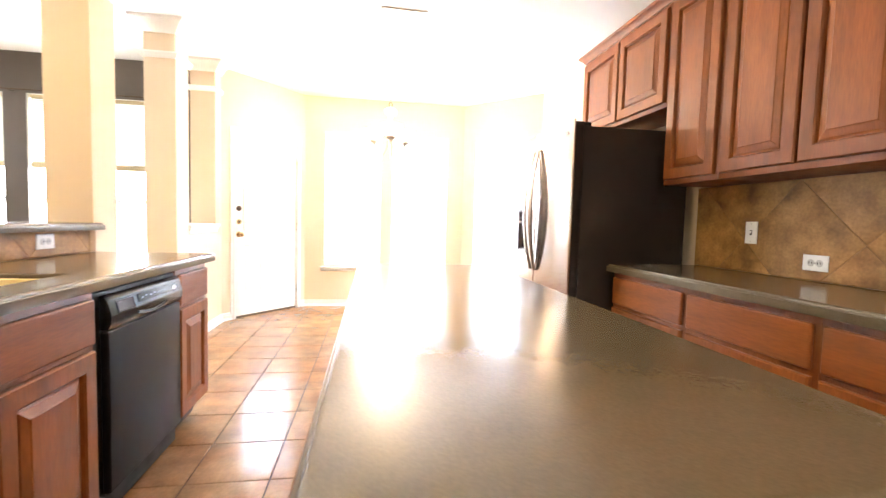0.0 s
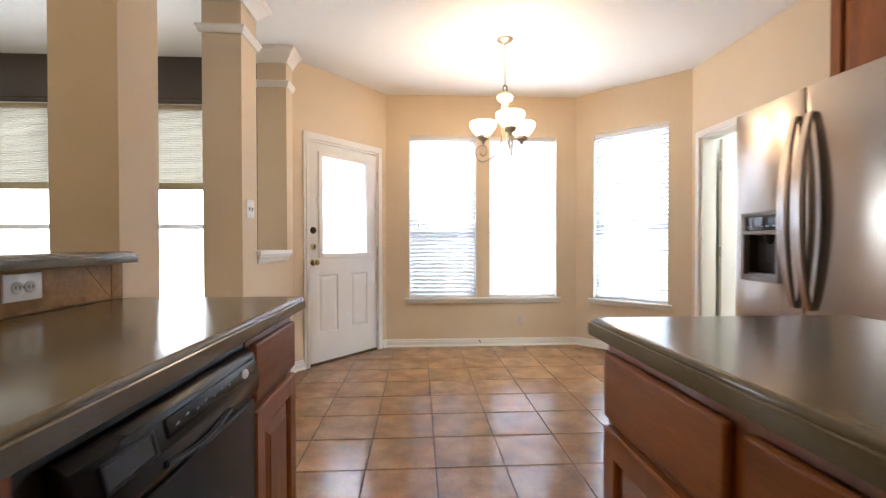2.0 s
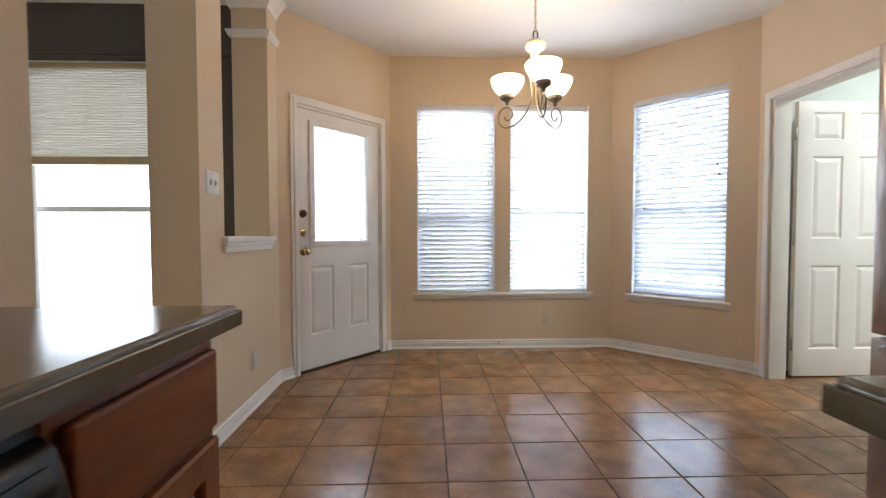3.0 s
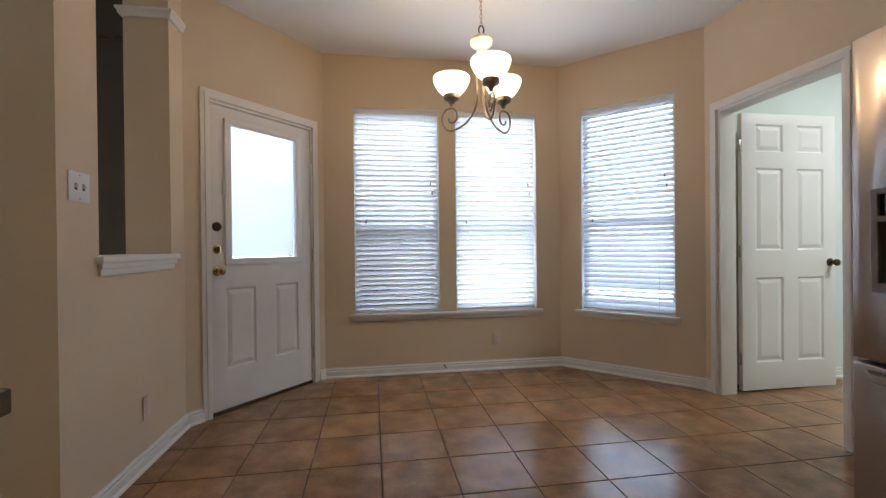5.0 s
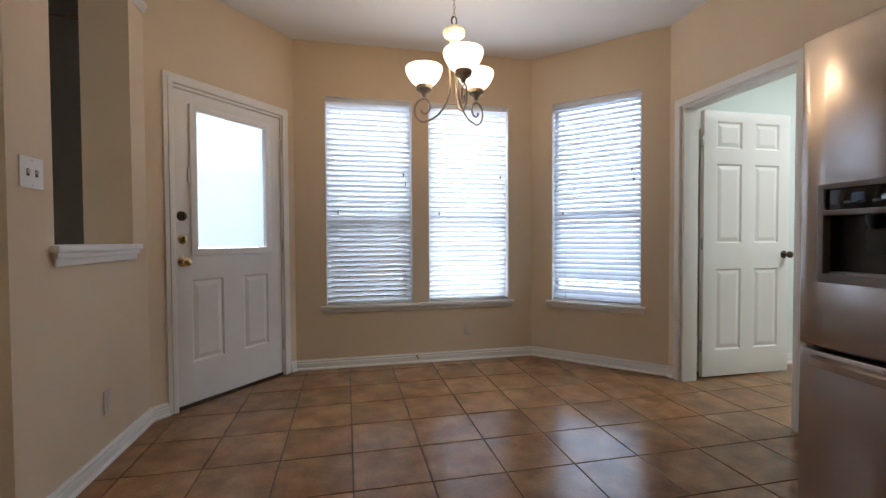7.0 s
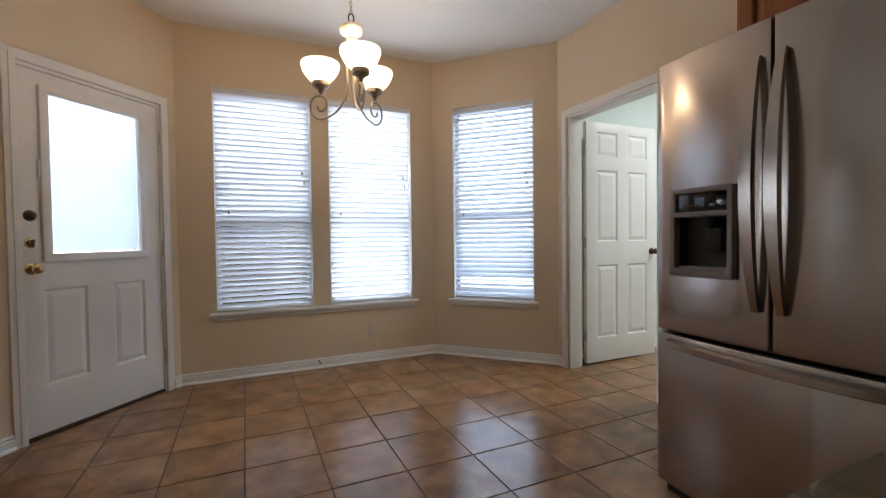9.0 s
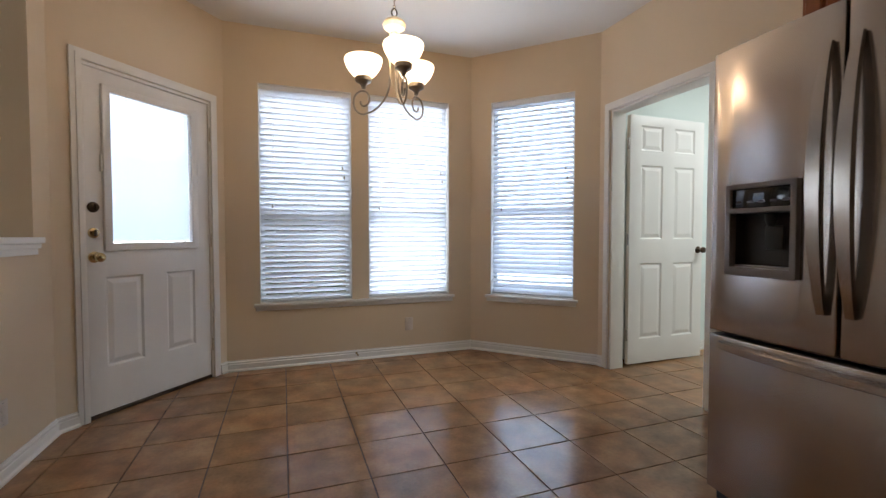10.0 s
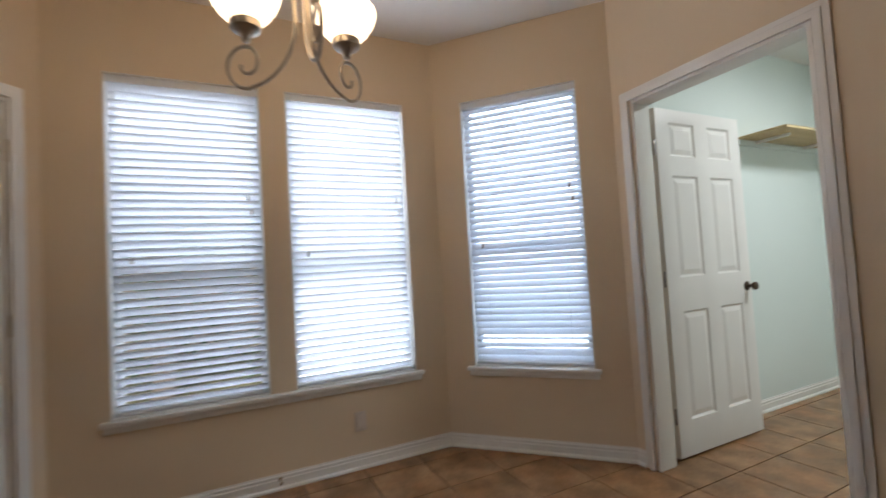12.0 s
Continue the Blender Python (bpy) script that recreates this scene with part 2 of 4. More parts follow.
def along(p0, p1):
    """The pose whose x runs from p0 to p1 on the plan and whose y points outwards, to the left of that way."""
    a = math.degrees(math.atan2(p1[1] - p0[1], p1[0] - p0[0]))
    return pose(p0[0], p0[1], 0, 0, 0, a), math.hypot(p1[0] - p0[0], p1[1] - p0[1])


HEIGHT = 2.70


def wall(name, p0, p1, mat, label, holes=(), thick=0.15, ext=0.0, height=HEIGHT):
    m, length = along(p0, p1)
    ss = [-ext, length + ext] + [v for h in holes for v in h[:2]]
    zs = [0, height] + [v for h in holes for v in h[2:]]
    return solid(name, grid_panel(ss, zs, holes, 0, thick), mat, label, "wall", m=m)


def rings(w, h, steps, bm, ox=0.0, oz=0.0, close=True):
    """Nested rectangles, each (inset, y), joined by faces; the last one is closed."""
    loops = []
    for inset, y in steps:
        loops.append([bm.verts.new((ox + x, y, oz + z)) for x, z in ((inset, inset), (w - inset, inset), (w - inset, h - inset), (inset, h - inset))])
    for a, b in zip(loops, loops[1:]):
        for i in range(4):
            bm.faces.new((a[i], a[(i + 1) % 4], b[(i + 1) % 4], b[i]))
    if close:
        bm.faces.new(loops[-1])
    return bm


def tube(points, radius, sides=8, closed=False, taper=None):
    """A round rod along points; taper gives the radius factor at each point."""
    bm = bmesh.new()
    pts = [Vector(p) for p in points]
    loops, n = [], len(pts)
    up = None
    for i, p in enumerate(pts):
        d = (pts[min(i + 1, n - 1)] - pts[max(i - 1, 0)])
        if closed:
            d = pts[(i + 1) % n] - pts[i - 1]
        d.normalize()
        if up is None:
            up = Vector((0, 0, 1)) if abs(d.z) < 0.9 else Vector((1, 0, 0))
        side = d.cross(up).normalized()
        up = side.cross(d).normalized()
        r = radius * (taper[i] if taper else 1)
        loops.append([bm.verts.new(p + r * (math.cos(a) * side + math.sin(a) * up)) for a in (2 * math.pi * k / sides for k in range(sides))])
    for i in range(n if closed else n - 1):
        a, b = loops[i], loops[(i + 1) % n]
        for k in range(sides):
            bm.faces.new((a[k], a[(k + 1) % sides], b[(k + 1) % sides], b[k]))
    if not closed:
        bm.faces.new(loops[0])
        bm.faces.new(loops[-1])
    return bm


def lathe(profile, sides=24, bm=None, center=(0, 0, 0), cap=True):
    """A turned shape round z from (radius, z) pairs."""
    own = bmesh.new()
    loops = []
    for r, z in profile:
        loops.append([own.verts.new((center[0] + r * math.cos(2 * math.pi * k / sides), center[1] + r * math.sin(2 * math.pi * k / sides), center[2] + z)) for k in range(sides)])
    for a, b in zip(loops, loops[1:]):
        for k in range(sides):
            own.faces.new((a[k], a[(k + 1) % sides], b[(k + 1) % sides], b[k]))
    if cap:
        own.faces.new(loops[0])
        own.faces.new(loops[-1])
    return join(bm, own)


def sweep(profile, path, closed=False):
    """A moulding: profile of (outward, z) carried along a plan path, mitred at its corners; outward is to the right of the way."""
    bm = bmesh.new()
    n, loops = len(path), []
    for i in range(n):
        p = Vector(path[i])
        before = Vector(path[i - 1]) if (i or closed) else None
        after = Vector(path[(i + 1) % n]) if (i < n - 1 or closed) else None
        d0 = (p - before).normalized() if before is not None else None
        d1 = (after - p).normalized() if after is not None else None
        d0, d1 = d0 or d1, d1 or d0
        n0, n1 = Vector((d0.y, -d0.x)), Vector((d1.y, -d1.x))
        mid = (n0 + n1) / (1 + n0.dot(n1))
        loops.append([bm.verts.new((p.x + mid.x * o, p.y + mid.y * o, z)) for o, z in profile])
    k = len(profile)
    for i in range(n if closed else n - 1):
        a, b = loops[i], loops[(i + 1) % n]
        for j in range(k):
            bm.faces.new((a[j], a[(j + 1) % k], b[(j + 1) % k], b[j]))
    if not closed:
        bm.faces.new(loops[0])
        bm.faces.new(loops[-1])
    return bm


# ---- the plan ----
LEFT, RIGHT, NORTH = -1.015, 2.57, 6.355
A0, A1 = (-1.035, 5.465), (-0.28, NORTH)
ANGLE = (LEFT, 5.4886)  # where the half wall meets the door wall
B0, B1 = (1.79, NORTH), (RIGHT, 5.525)
SILL, HEAD = 0.523, 2.264
W1, W2 = (-0.035, 0.692), (0.832, 1.572)
LIV = 5.5
PIER = 0.235

# floor: a slab, with the tiles laid on it further down


def prism(corners, z0, z1):
    """A flat slab over a plan outline."""
    bm = bmesh.new()
    lo = [bm.verts.new((x, y, z0)) for x, y in corners]
    hi = [bm.verts.new((x, y, z1)) for x, y in corners]
    n = len(corners)
    for i in range(n):
        bm.faces.new((lo[i], lo[(i + 1) % n], hi[(i + 1) % n], hi[i]))
    bm.faces.new(lo[::-1])
    bm.faces.new(hi)
    return bm


OUTLINE = [(-1.27, -3.1), (2.70, -3.1), (2.70, 3.1), (5.1, 3.1), (5.1, 5.72), (2.66, 5.72), (1.86, 6.50), (-0.35, 6.50), (-1.13, 5.62), (-1.27, 5.62)]
solid("floor", prism(OUTLINE, -0.12, -0.006), GROUT, "brown grout bed under tan ceramic tiles", "floor")
solid("floor_living", box(-6.15, -1.27, -3.1, 5.6, -0.12, 0.0), CARPET, "beige carpet in the living room", "floor")
solid("ceiling", box(-6.15, 5.15, -3.15, 6.6, HEIGHT, HEIGHT + 0.15), CEIL, "flat white textured ceiling", "ceiling")

wall("wall_door", A0, A1, PAINT, "tan angled wall round the garden door", [(0.18, 1.05, 0.0, 2.05)], ext=0.0)
wall("wall_north", (A1[0], NORTH), (B0[0], NORTH), PAINT, "tan wall below and between two windows", [(W1[0] - A1[0], W1[1] - A1[0], SILL, HEAD), (W2[0] - A1[0], W2[1] - A1[0], SILL, HEAD)])
wall("wall_bay", B0, B1, PAINT, "tan angled wall round a window", [(0.196, 0.938, SILL, HEAD)])
wall("wall_east", B1, (RIGHT, -3.0), PAINT, "tan wall behind the cabinets, with a doorway", [(0.125, 0.985, 0.0, 2.05)], thick=0.125)
wall("wall_south", (RIGHT, -3.0), (-6.0, -3.0), PAINT, "plain tan closing wall", ext=0.15)
wall("wall_west", (-6.0, -3.0), (-6.0, LIV), PAINT, "plain tan living room wall")
# the first of these windows is out of view, added for its daylight
LW = [(-5.20, -4.28), (-3.94, -3.03), (-2.82, -1.72)]
wall("wall_living", (-6.0, LIV), (LEFT - PIER, LIV), ACCENT, "dark grey-brown accent wall with windows", [(a + 6, b + 6, 0.45, 2.30) for a, b in LW])
# half wall with a pass-through up to the ceiling
wall("wall_pass", (LEFT, 4.40), (LEFT, LIV + 0.15), PAINT, "tan half wall with a tall pass-through opening", [(0.248, 0.915, 1.028, HEIGHT)], thick=PIER)
solid("wall_column", box(-1.226, -0.990, 3.25, 3.49, 0, HEIGHT), PAINT, "square tan column at the end of the bar", "column")
solid("wall_bar", box(-1.215, -0.988, 0.30, 3.248, 0, 1.042), PAINT, "low tan wall behind the sink counter", "wall")
# utility room
wall("wall_utility_north", (RIGHT + 0.125, 5.60), (5.0, 5.60), UTILITY, "pale greenish white utility room wall")
wall("wall_utility_east", (5.0, 5.60), (5.0, 3.2), UTILITY, "pale greenish white utility room wall")
wall("wall_utility_south", (5.0, 3.2), (RIGHT + 0.125, 3.2), UTILITY, "pale greenish white utility room wall")
wall("wall_utility_west", (RIGHT + 0.129, 3.2), (RIGHT + 0.129, 4.53), UTILITY, "pale greenish white utility room wall", thick=-0.003)

BASE = [(0, 0), (0.024, 0), (0.023, 0.010), (0.014, 0.019), (0.0135, 0.054), (0.009, 0.058), (0.011, 0.066), (0.010, 0.073), (0.004, 0.076), (0.004, 0.084), (0, 0.084)]


def on(p0, p1, s):
    m, _ = along(p0, p1)
    q = m @ Vector((s, 0, 0))
    return (q.x, q.y)


solid("baseboard", sweep(BASE, [(LEFT - PIER, 4.40), (LEFT, 4.40), ANGLE, on(A0, A1, 0.135)]), TRIM, "white moulded baseboard", "baseboard")
solid("baseboard", sweep(BASE, [on(A0, A1, 1.105), A1, B0, B1, (RIGHT, 5.463)]), TRIM, "white moulded baseboard round the bay", "baseboard")
solid("baseboard", sweep(BASE, [(RIGHT, 4.475), (RIGHT, 3.90)]), TRIM, "white moulded baseboard", "baseboard")
solid("baseboard", sweep(BASE, [(RIGHT + 0.2, 5.60), (5.0, 5.60), (5.0, 3.2)]), TRIM, "white moulded baseboard in the utility room", "baseboard")

CROWN = [(0, 2.59), (0.012, 2.59), (0.016, 2.605), (0.03, 2.625), (0.06, 2.665), (0.078, 2.675), (0.085, 2.698), (0, 2.698)]
BAND = [(0, 2.395), (0.010, 2.395), (0.018, 2.405), (0.022, 2.42), (0.030, 2.43), (0.030, 2.442), (0, 2.442)]


def ring_path(x0, x1, y0, y1):
    return [(x0, y0), (x0, y1), (x1, y1), (x1, y0)][::-1]


for prof, nm in ((CROWN, "crown"), (BAND, "band")):
    solid("trim", sweep(prof, ring_path(LEFT - PIER, LEFT, 4.40, 4.648), True), TRIM, "white " + nm + " moulding round a pier", "moulding")
    solid("trim", sweep(prof, [(LEFT - PIER, LIV), (LEFT - PIER, 5.315), (LEFT, 5.315), (LEFT, 5.48)]), TRIM, "white " + nm + " moulding on a wall end", "moulding")
    solid("trim", sweep(prof, ring_path(-1.226, -0.990, 3.25, 3.49), True), TRIM, "white " + nm + " moulding round the column", "moulding")
# ledge of the pass-through
bm = box(LEFT - PIER - 0.035, LEFT + 0.035, 4.616, 5.352, 1.029, 1.060, 0.006)
box(LEFT + 0.001, LEFT + 0.024, 4.628, 5.338, 1.004, 1.029, 0.004, bm)
box(LEFT + 0.001, LEFT + 0.014, 4.634, 5.330, 0.974, 1.004, 0.004, bm)
solid("window_sill", bm, TRIM, "white moulded ledge of the pass-through", "ledge")

# ---- windows, blinds ----


def window(name, m, w, z0, z1, rail, depth=0.116, pane_lamp=True, energy=WINDOW_W, high=False, tone=SKYLIGHT):
    """A single-hung window in an opening: x along it, y outwards from the wall's inner face."""
    win = thing(name, m, "white vinyl single-hung window with a meeting rail", "window", kind="structure")
    part("window_frame", grid_panel([0, 0.035, w - 0.035, w], [z0, z0 + 0.035, z1 - 0.035, z1], [(0.035, w - 0.035, z0 + 0.035, z1 - 0.035)], depth - 0.03, depth + 0.03, 0.003), VINYL, win)
    part("return", grid_panel([0.0005, 0.0045, w - 0.0045, w - 0.0005], [z0 + 0.0005, z0 + 0.0045, z1 - 0.0045, z1 - 0.0005], [(0.0045, w - 0.0045, z0 + 0.0045, z1 - 0.0045)], 0.0015, depth - 0.031), TRIM, win, "white painted window return")
    part("meeting_rail", box(0.035, w - 0.035, depth - 0.025, depth + 0.02, rail - 0.022, rail + 0.022, 0.003), VINYL, win)
    for a, b, y in ((z0 + 0.035, rail - 0.022, depth - 0.008), (rail + 0.022, z1 - 0.035, depth + 0.008)):
        p = part("pane", box(0.036, w - 0.036, y - 0.002, y + 0.002, a + 0.001, b - 0.001), PANE, win)
        p.visible_shadow = False
    if pane_lamp:
        if high:
            lamp(name + "_skylight", "AREA", energy * w * 3.4, SKYLIGHT, m @ pose(w / 2, 1.15, 3.35, -50, 0, 0), w + 1.0, 1.9)
            return win
        lamp(name + "_skylight", "AREA", energy * w * (z1 - z0), tone, m @ pose(w / 2, 0.36, (z0 + z1) / 2 + 0.1, -90, 0, 0), w + 0.25, z1 - z0 + 0.3)
    return win


def blind(m, w, z0, z1, tilt, label, y=0.050, loose={}):
    b = thing("window_blind", m, label, "blind", "blinds of the bay")
    part("headrail", box(0.006, w - 0.006, y - 0.03, y + 0.03, z1 - 0.045, z1 - 0.002, 0.003), VINYL, b)
    slat = bmesh.new()
    prof = [(-0.025, 0.0), (-0.012, 0.0035), (0.0, 0.0045), (0.012, 0.0035), (0.025, 0.0)]
    rows = []
    for yy, zz in prof:
        rows.append([slat.verts.new((x, yy, zz + d)) for x in (-(w / 2 - 0.009), w / 2 - 0.009) for d in (0, -0.0025)])
    for a, c in zip(rows, rows[1:]):
        slat.faces.new((a[0], a[2], c[2], c[0]))
        slat.faces.new((a[1], c[1], c[3], a[3]))
        slat.faces.new((a[0], c[0], c[1], a[1]))
        slat.faces.new((a[2], a[3], c[3], c[2]))
    slat.faces.new((rows[0][0], rows[0][1], rows[0][3], rows[0][2]))
    slat.faces.new((rows[-1][0], rows[-1][2], rows[-1][3], rows[-1][1]))
    me = mesh_of("slat", slat, BLIND)
    for p in me.polygons:
        p.use_smooth = False
    top, low = z1 - 0.06, z0 + 0.045
    n = int((top - low) / 0.0425)
    rnd = random.Random(len(label))
    for i in range(n + 1):
        ob = new("slat", me)
        ob.parent = b
        ob.matrix_basis = pose(w / 2, y, top - i * (top - low) / n, tilt + rnd.uniform(-0.7, 0.7) + (loose.get(n - i, 0)), 0, rnd.uniform(-0.04, 0.04))
    part("bottom_rail", box(0.008, w - 0.008, y - 0.025, y + 0.025, z0 + 0.008, z0 + 0.026, 0.003), VINYL, b)
    for x in (0.12, w - 0.12):
        part("ladder_cord", tube([(x, y - 0.028, z1 - 0.04), (x, y - 0.028, z0 + 0.02)], 0.0012, 5), VINYL, b)
    for x, zt in ((w - 0.075, z1 - 0.62), (w - 0.06, z1 - 0.70), (0.10, z1 - 0.95)):
        part("cord_tassel", lathe([(0.002, 0.0), (0.006, -0.004), (0.008, -0.026), (0.004, -0.03)], 8, center=(x, y - 0.04, zt)), PEWTER, b)
        part("lift_cord", tube([(x, y - 0.04, z1 - 0.05), (x, y - 0.04, zt)], 0.0011, 5), VINYL, b)
    return b


mN = pose(0, NORTH, 0)
RAIL = 1.265
for k, (a, b) in enumerate((W1, W2)):
    mm = pose(a, NORTH, 0)
    window("window_%d" % (k + 1), mm, b - a, SILL, HEAD, RAIL, high=(k == 0), energy=WINDOW_W * (1.75, 0.84)[k])
    blind(mm, b - a, SILL, HEAD, (-45, -57)[k], ("white two-inch slat blind, nearly closed, over a window", "white slat blind, half open, bright with daylight")[k])
mB, lenB = along(B0, B1)
mW3 = mB @ pose(0.196, 0, 0)
window("window_3", mW3, 0.742, SILL, HEAD, RAIL, energy=WINDOW_W * 0.62, tone=(0.62, 0.80, 1.0))
blind(mW3, 0.742, SILL, HEAD, 50, "white slat blind on the angled window, tilted to the sky", loose={2: -24, 3: -34, 4: 8})


def sill(m, s0, s1):
    bm = box(s0, s1, -0.035, 0.084, SILL - 0.026, SILL, 0.006)
    box(s0 + 0.012, s1 - 0.012, -0.014, -0.001, SILL - 0.06, SILL - 0.026, 0.004, bm)
    solid("window_sill", bm, TRIM, "painted wooden window sill with an apron", "window sill", m=m)


sill(mN, -0.08, 1.616)
sill(mB, 0.15, 0.975)
for k, (a, b) in enumerate(LW):
    mm = pose(a, LIV, 0)
    window("window_%d" % (k + 4), mm, b - a, 0.45, 2.30, 1.26, energy=WINDOW_W * 0.6)
    sh = thing("cellular_shade", mm, "cream cellular shade drawn half way down the window", "shade", "shades of the living room")
    pl = bmesh.new()
    zz = [2.27 - i * 0.0095 for i in range(68)]
    rows = [[pl.verts.new((x, 0.045 + (0.0045 if i % 2 else -0.0045), z)) for x in (0.012, b - a - 0.012)] + [pl.verts.new((x, 0.050 + (0.0045 if i % 2 else -0.0045), z)) for x in (0.012, b - a - 0.012)] for i, z in enumerate(zz)]
    for p, q in zip(rows, rows[1:]):
        for i, j in ((0, 1), (1, 3), (3, 2), (2, 0)):
            pl.faces.new((p[i], p[j], q[j], q[i]))
    part("fabric", pl, SHADE, sh, soft=False)
    part("headrail", box(0.008, b - a - 0.008, 0.02, 0.075, 2.262, 2.298, 0.004), SHADEBAND, sh)
    part("bottom_rail", box(0.01, b - a - 0.01, 0.025, 0.07, 1.575, 1.632, 0.006), SHADEBAND, sh, "tan bottom rail")
rod = thing("curtain_rod", pose(0, LIV - 0.075, 2.315), "thin dark metal curtain rod above the living room windows", "curtain rod")
part("pole", tube([(-5.75, 0, 0), (-1.36, 0, 0)], 0.009, 10), BRONZE, rod)
for x, d in ((-5.75, -1), (-1.36, 1)):
    part("finial", tube([(x, 0, 0), (x + 0.02 * d, 0, 0), (x + 0.045 * d, 0, 0), (x + 0.07 * d, 0, 0)], 0.02, 12, taper=[0.5, 1.0, 0.9, 0.2]), BRONZE, rod)
for x in (-5.6, -4.12, -2.93, -1.50):
    part("bracket", box(x - 0.008, x + 0.008, 0.0, 0.074, -0.012, 0.006, 0.002), BRONZE, rod)

# ---- doors ----


def casing(m, s0, s1, top, wide=0.058):
    """Door casing on the inner face of a wall, with a stepped profile."""
    bm = bmesh.new()
    for out, y0, y1 in ((wide, -0.012, -0.0005), (wide * 0.55, -0.019, -0.011)):
        off = 0.006
        g = grid_panel([s0 - off - out, s0 - off, s1 + off, s1 + off + out], [0, top + off, top + off + out], [(s0 - off, s1 + off, 0, top + off)], y0, y1, 0.0025)
        bm = join(bm, g)
    return solid("trim", bm, TRIM, "white moulded door casing", "door casing", m=m)


def jamb(m, s0, s1, top, y0, y1):
    g = grid_panel([s0, s0 + 0.018, s1 - 0.018, s1], [0, top - 0.018, top], [(s0 + 0.018, s1 - 0.018, 0, top - 0.018)], y0, y1, 0.002)
    return solid("trim", g, TRIM, "white door jamb lining", "door jamb", m=m)


def leaf(parent, w, h, t, panels, holes=(), z0=0.0, both=True):
    """A moulded door leaf: a slab with raised panels of their own."""
    ss = [0, w] + [v for p in panels for v in p[:2]] + [v for p in holes for v in p[:2]]
    zs = [z0, z0 + h] + [v for p in panels for v in p[2:]] + [v for p in holes for v in p[2:]]
    part("door_slab", grid_panel(ss, zs, list(panels) + list(holes), 0, t, 0.0015), DOORPAINT, parent)
    for a, b, c, d in panels:
        bm = bmesh.new()
        rings(b - a, d - c, [(0, 0.001), (0.010, 0.010), (0.016, 0.010), (0.040, 0.003), (0.044, 0.0025)], bm, a, c)
        rings(b - a, d - c, [(0, t - 0.001), (0.016, t - 0.010), (0.044, t - 0.0025)], bm, a, c)
        part("door_panel", bm, DOORPAINT, parent, soft=False)


mA, lenA = along(A0, A1)
casing(mA, 0.195, 1.035, 2.045)
jamb(mA, 0.181, 1.049, 2.049, 0.0, 0.148)
dA = thing("door_1", mA @ pose(0.2, 0.012, 0.0), "white half-glazed garden door, closed, with brass locks", "door", kind="structure")
leaf(dA, 0.83, 2.005, 0.044, [(0.105, 0.33, 0.285, 0.82), (0.492, 0.705, 0.285, 0.82)], [(0.125, 0.705, 0.995, 1.935)], z0=0.022)
part("lite_frame", grid_panel([0.098, 0.145, 0.685, 0.73], [0.975, 1.022, 1.912, 1.952], [(0.145, 0.685, 1.022, 1.912)], -0.018, 0.052, 0.006), DOORPAINT, dA, "raised white frame of the glass")
for y in (0.008, 0.036):
    p = part("pane", box(0.1255, 0.7045, y, y + 0.003, 0.9955, 1.9345), PANE, dA)
    p.visible_shadow = False
mini = bmesh.new()
rows = 66
for i in range(rows):
    z = 1.03 + i * (0.875 / rows)
    v = [mini.verts.new(c) for c in ((0.147, 0.017, z), (0.683, 0.017, z), (0.683, 0.027, z + 0.0148), (0.147, 0.027, z + 0.0148))]
    u = [mini.verts.new((q.co.x, q.co.y + 0.0008, q.co.z)) for q in v]
    mini.faces.new(v)
    mini.faces.new(u)
MINI = translucent("white_mini_slat", (0.79, 0.82, 0.87), 0.42, 0.5)
tagged(part("enclosed_blind", mini, MINI, dA, "fine white blind between the panes", soft=False), kind="stuff")
lamp("door_1_skylight", "AREA", WINDOW_W * 0.66, SKYLIGHT, mA @ pose(0.61, 0.42, 1.5, -88, 0, 0), 1.1, 1.35)
part("slider", box(0.085, 0.095, -0.016, -0.001, 1.44, 1.54, 0.003), TRIM, dA, "white blind slider")
part("threshold", box(-0.005, 0.835, -0.010, 0.12, 0.0, 0.021, 0.004), BRONZE, dA, "dark bronze threshold")


def rosette(parent, name, x, z, r, mat, label, depth=0.014):
    q = Matrix.Translation((x, 0, z)) @ pose(0, 0, 0, 90, 0, 0)
    return part(name, lathe([(r, 0.0), (r, 0.004), (r * 0.86, depth * 0.7), (r * 0.45, depth), (0.002, depth)], 24), mat, parent, label, m=q)


db = rosette(dA, "deadbolt", 0.045, 1.23, 0.031, BRONZE, "dark bronze deadbolt", 0.02)
part("thumb_turn", box(-0.006, 0.006, -0.020, 0.020, 0.018, 0.034, 0.003), BRONZE, db)
db = rosette(dA, "deadbolt", 0.045, 1.082, 0.031, BRASS, "brass deadbolt", 0.016)
part("thumb_turn", box(-0.005, 0.005, -0.018, 0.018, 0.014, 0.030, 0.003), BRONZE, db)
kn = rosette(dA, "door_knob", 0.045, 0.942, 0.033, BRASS, "polished brass knob", 0.012)
part("knob", lathe([(0.012, 0.010), (0.011, 0.03), (0.022, 0.038), (0.028, 0.05), (0.026, 0.062), (0.014, 0.07), (0.001, 0.071)], 24), BRASS, kn)
for z in (0.25, 1.03, 1.81):
    part("hinge", lathe([(0.007, -0.05), (0.007, 0.05)], 10, center=(0.838, -0.006, z)), BRASS, dA, "brass hinge")

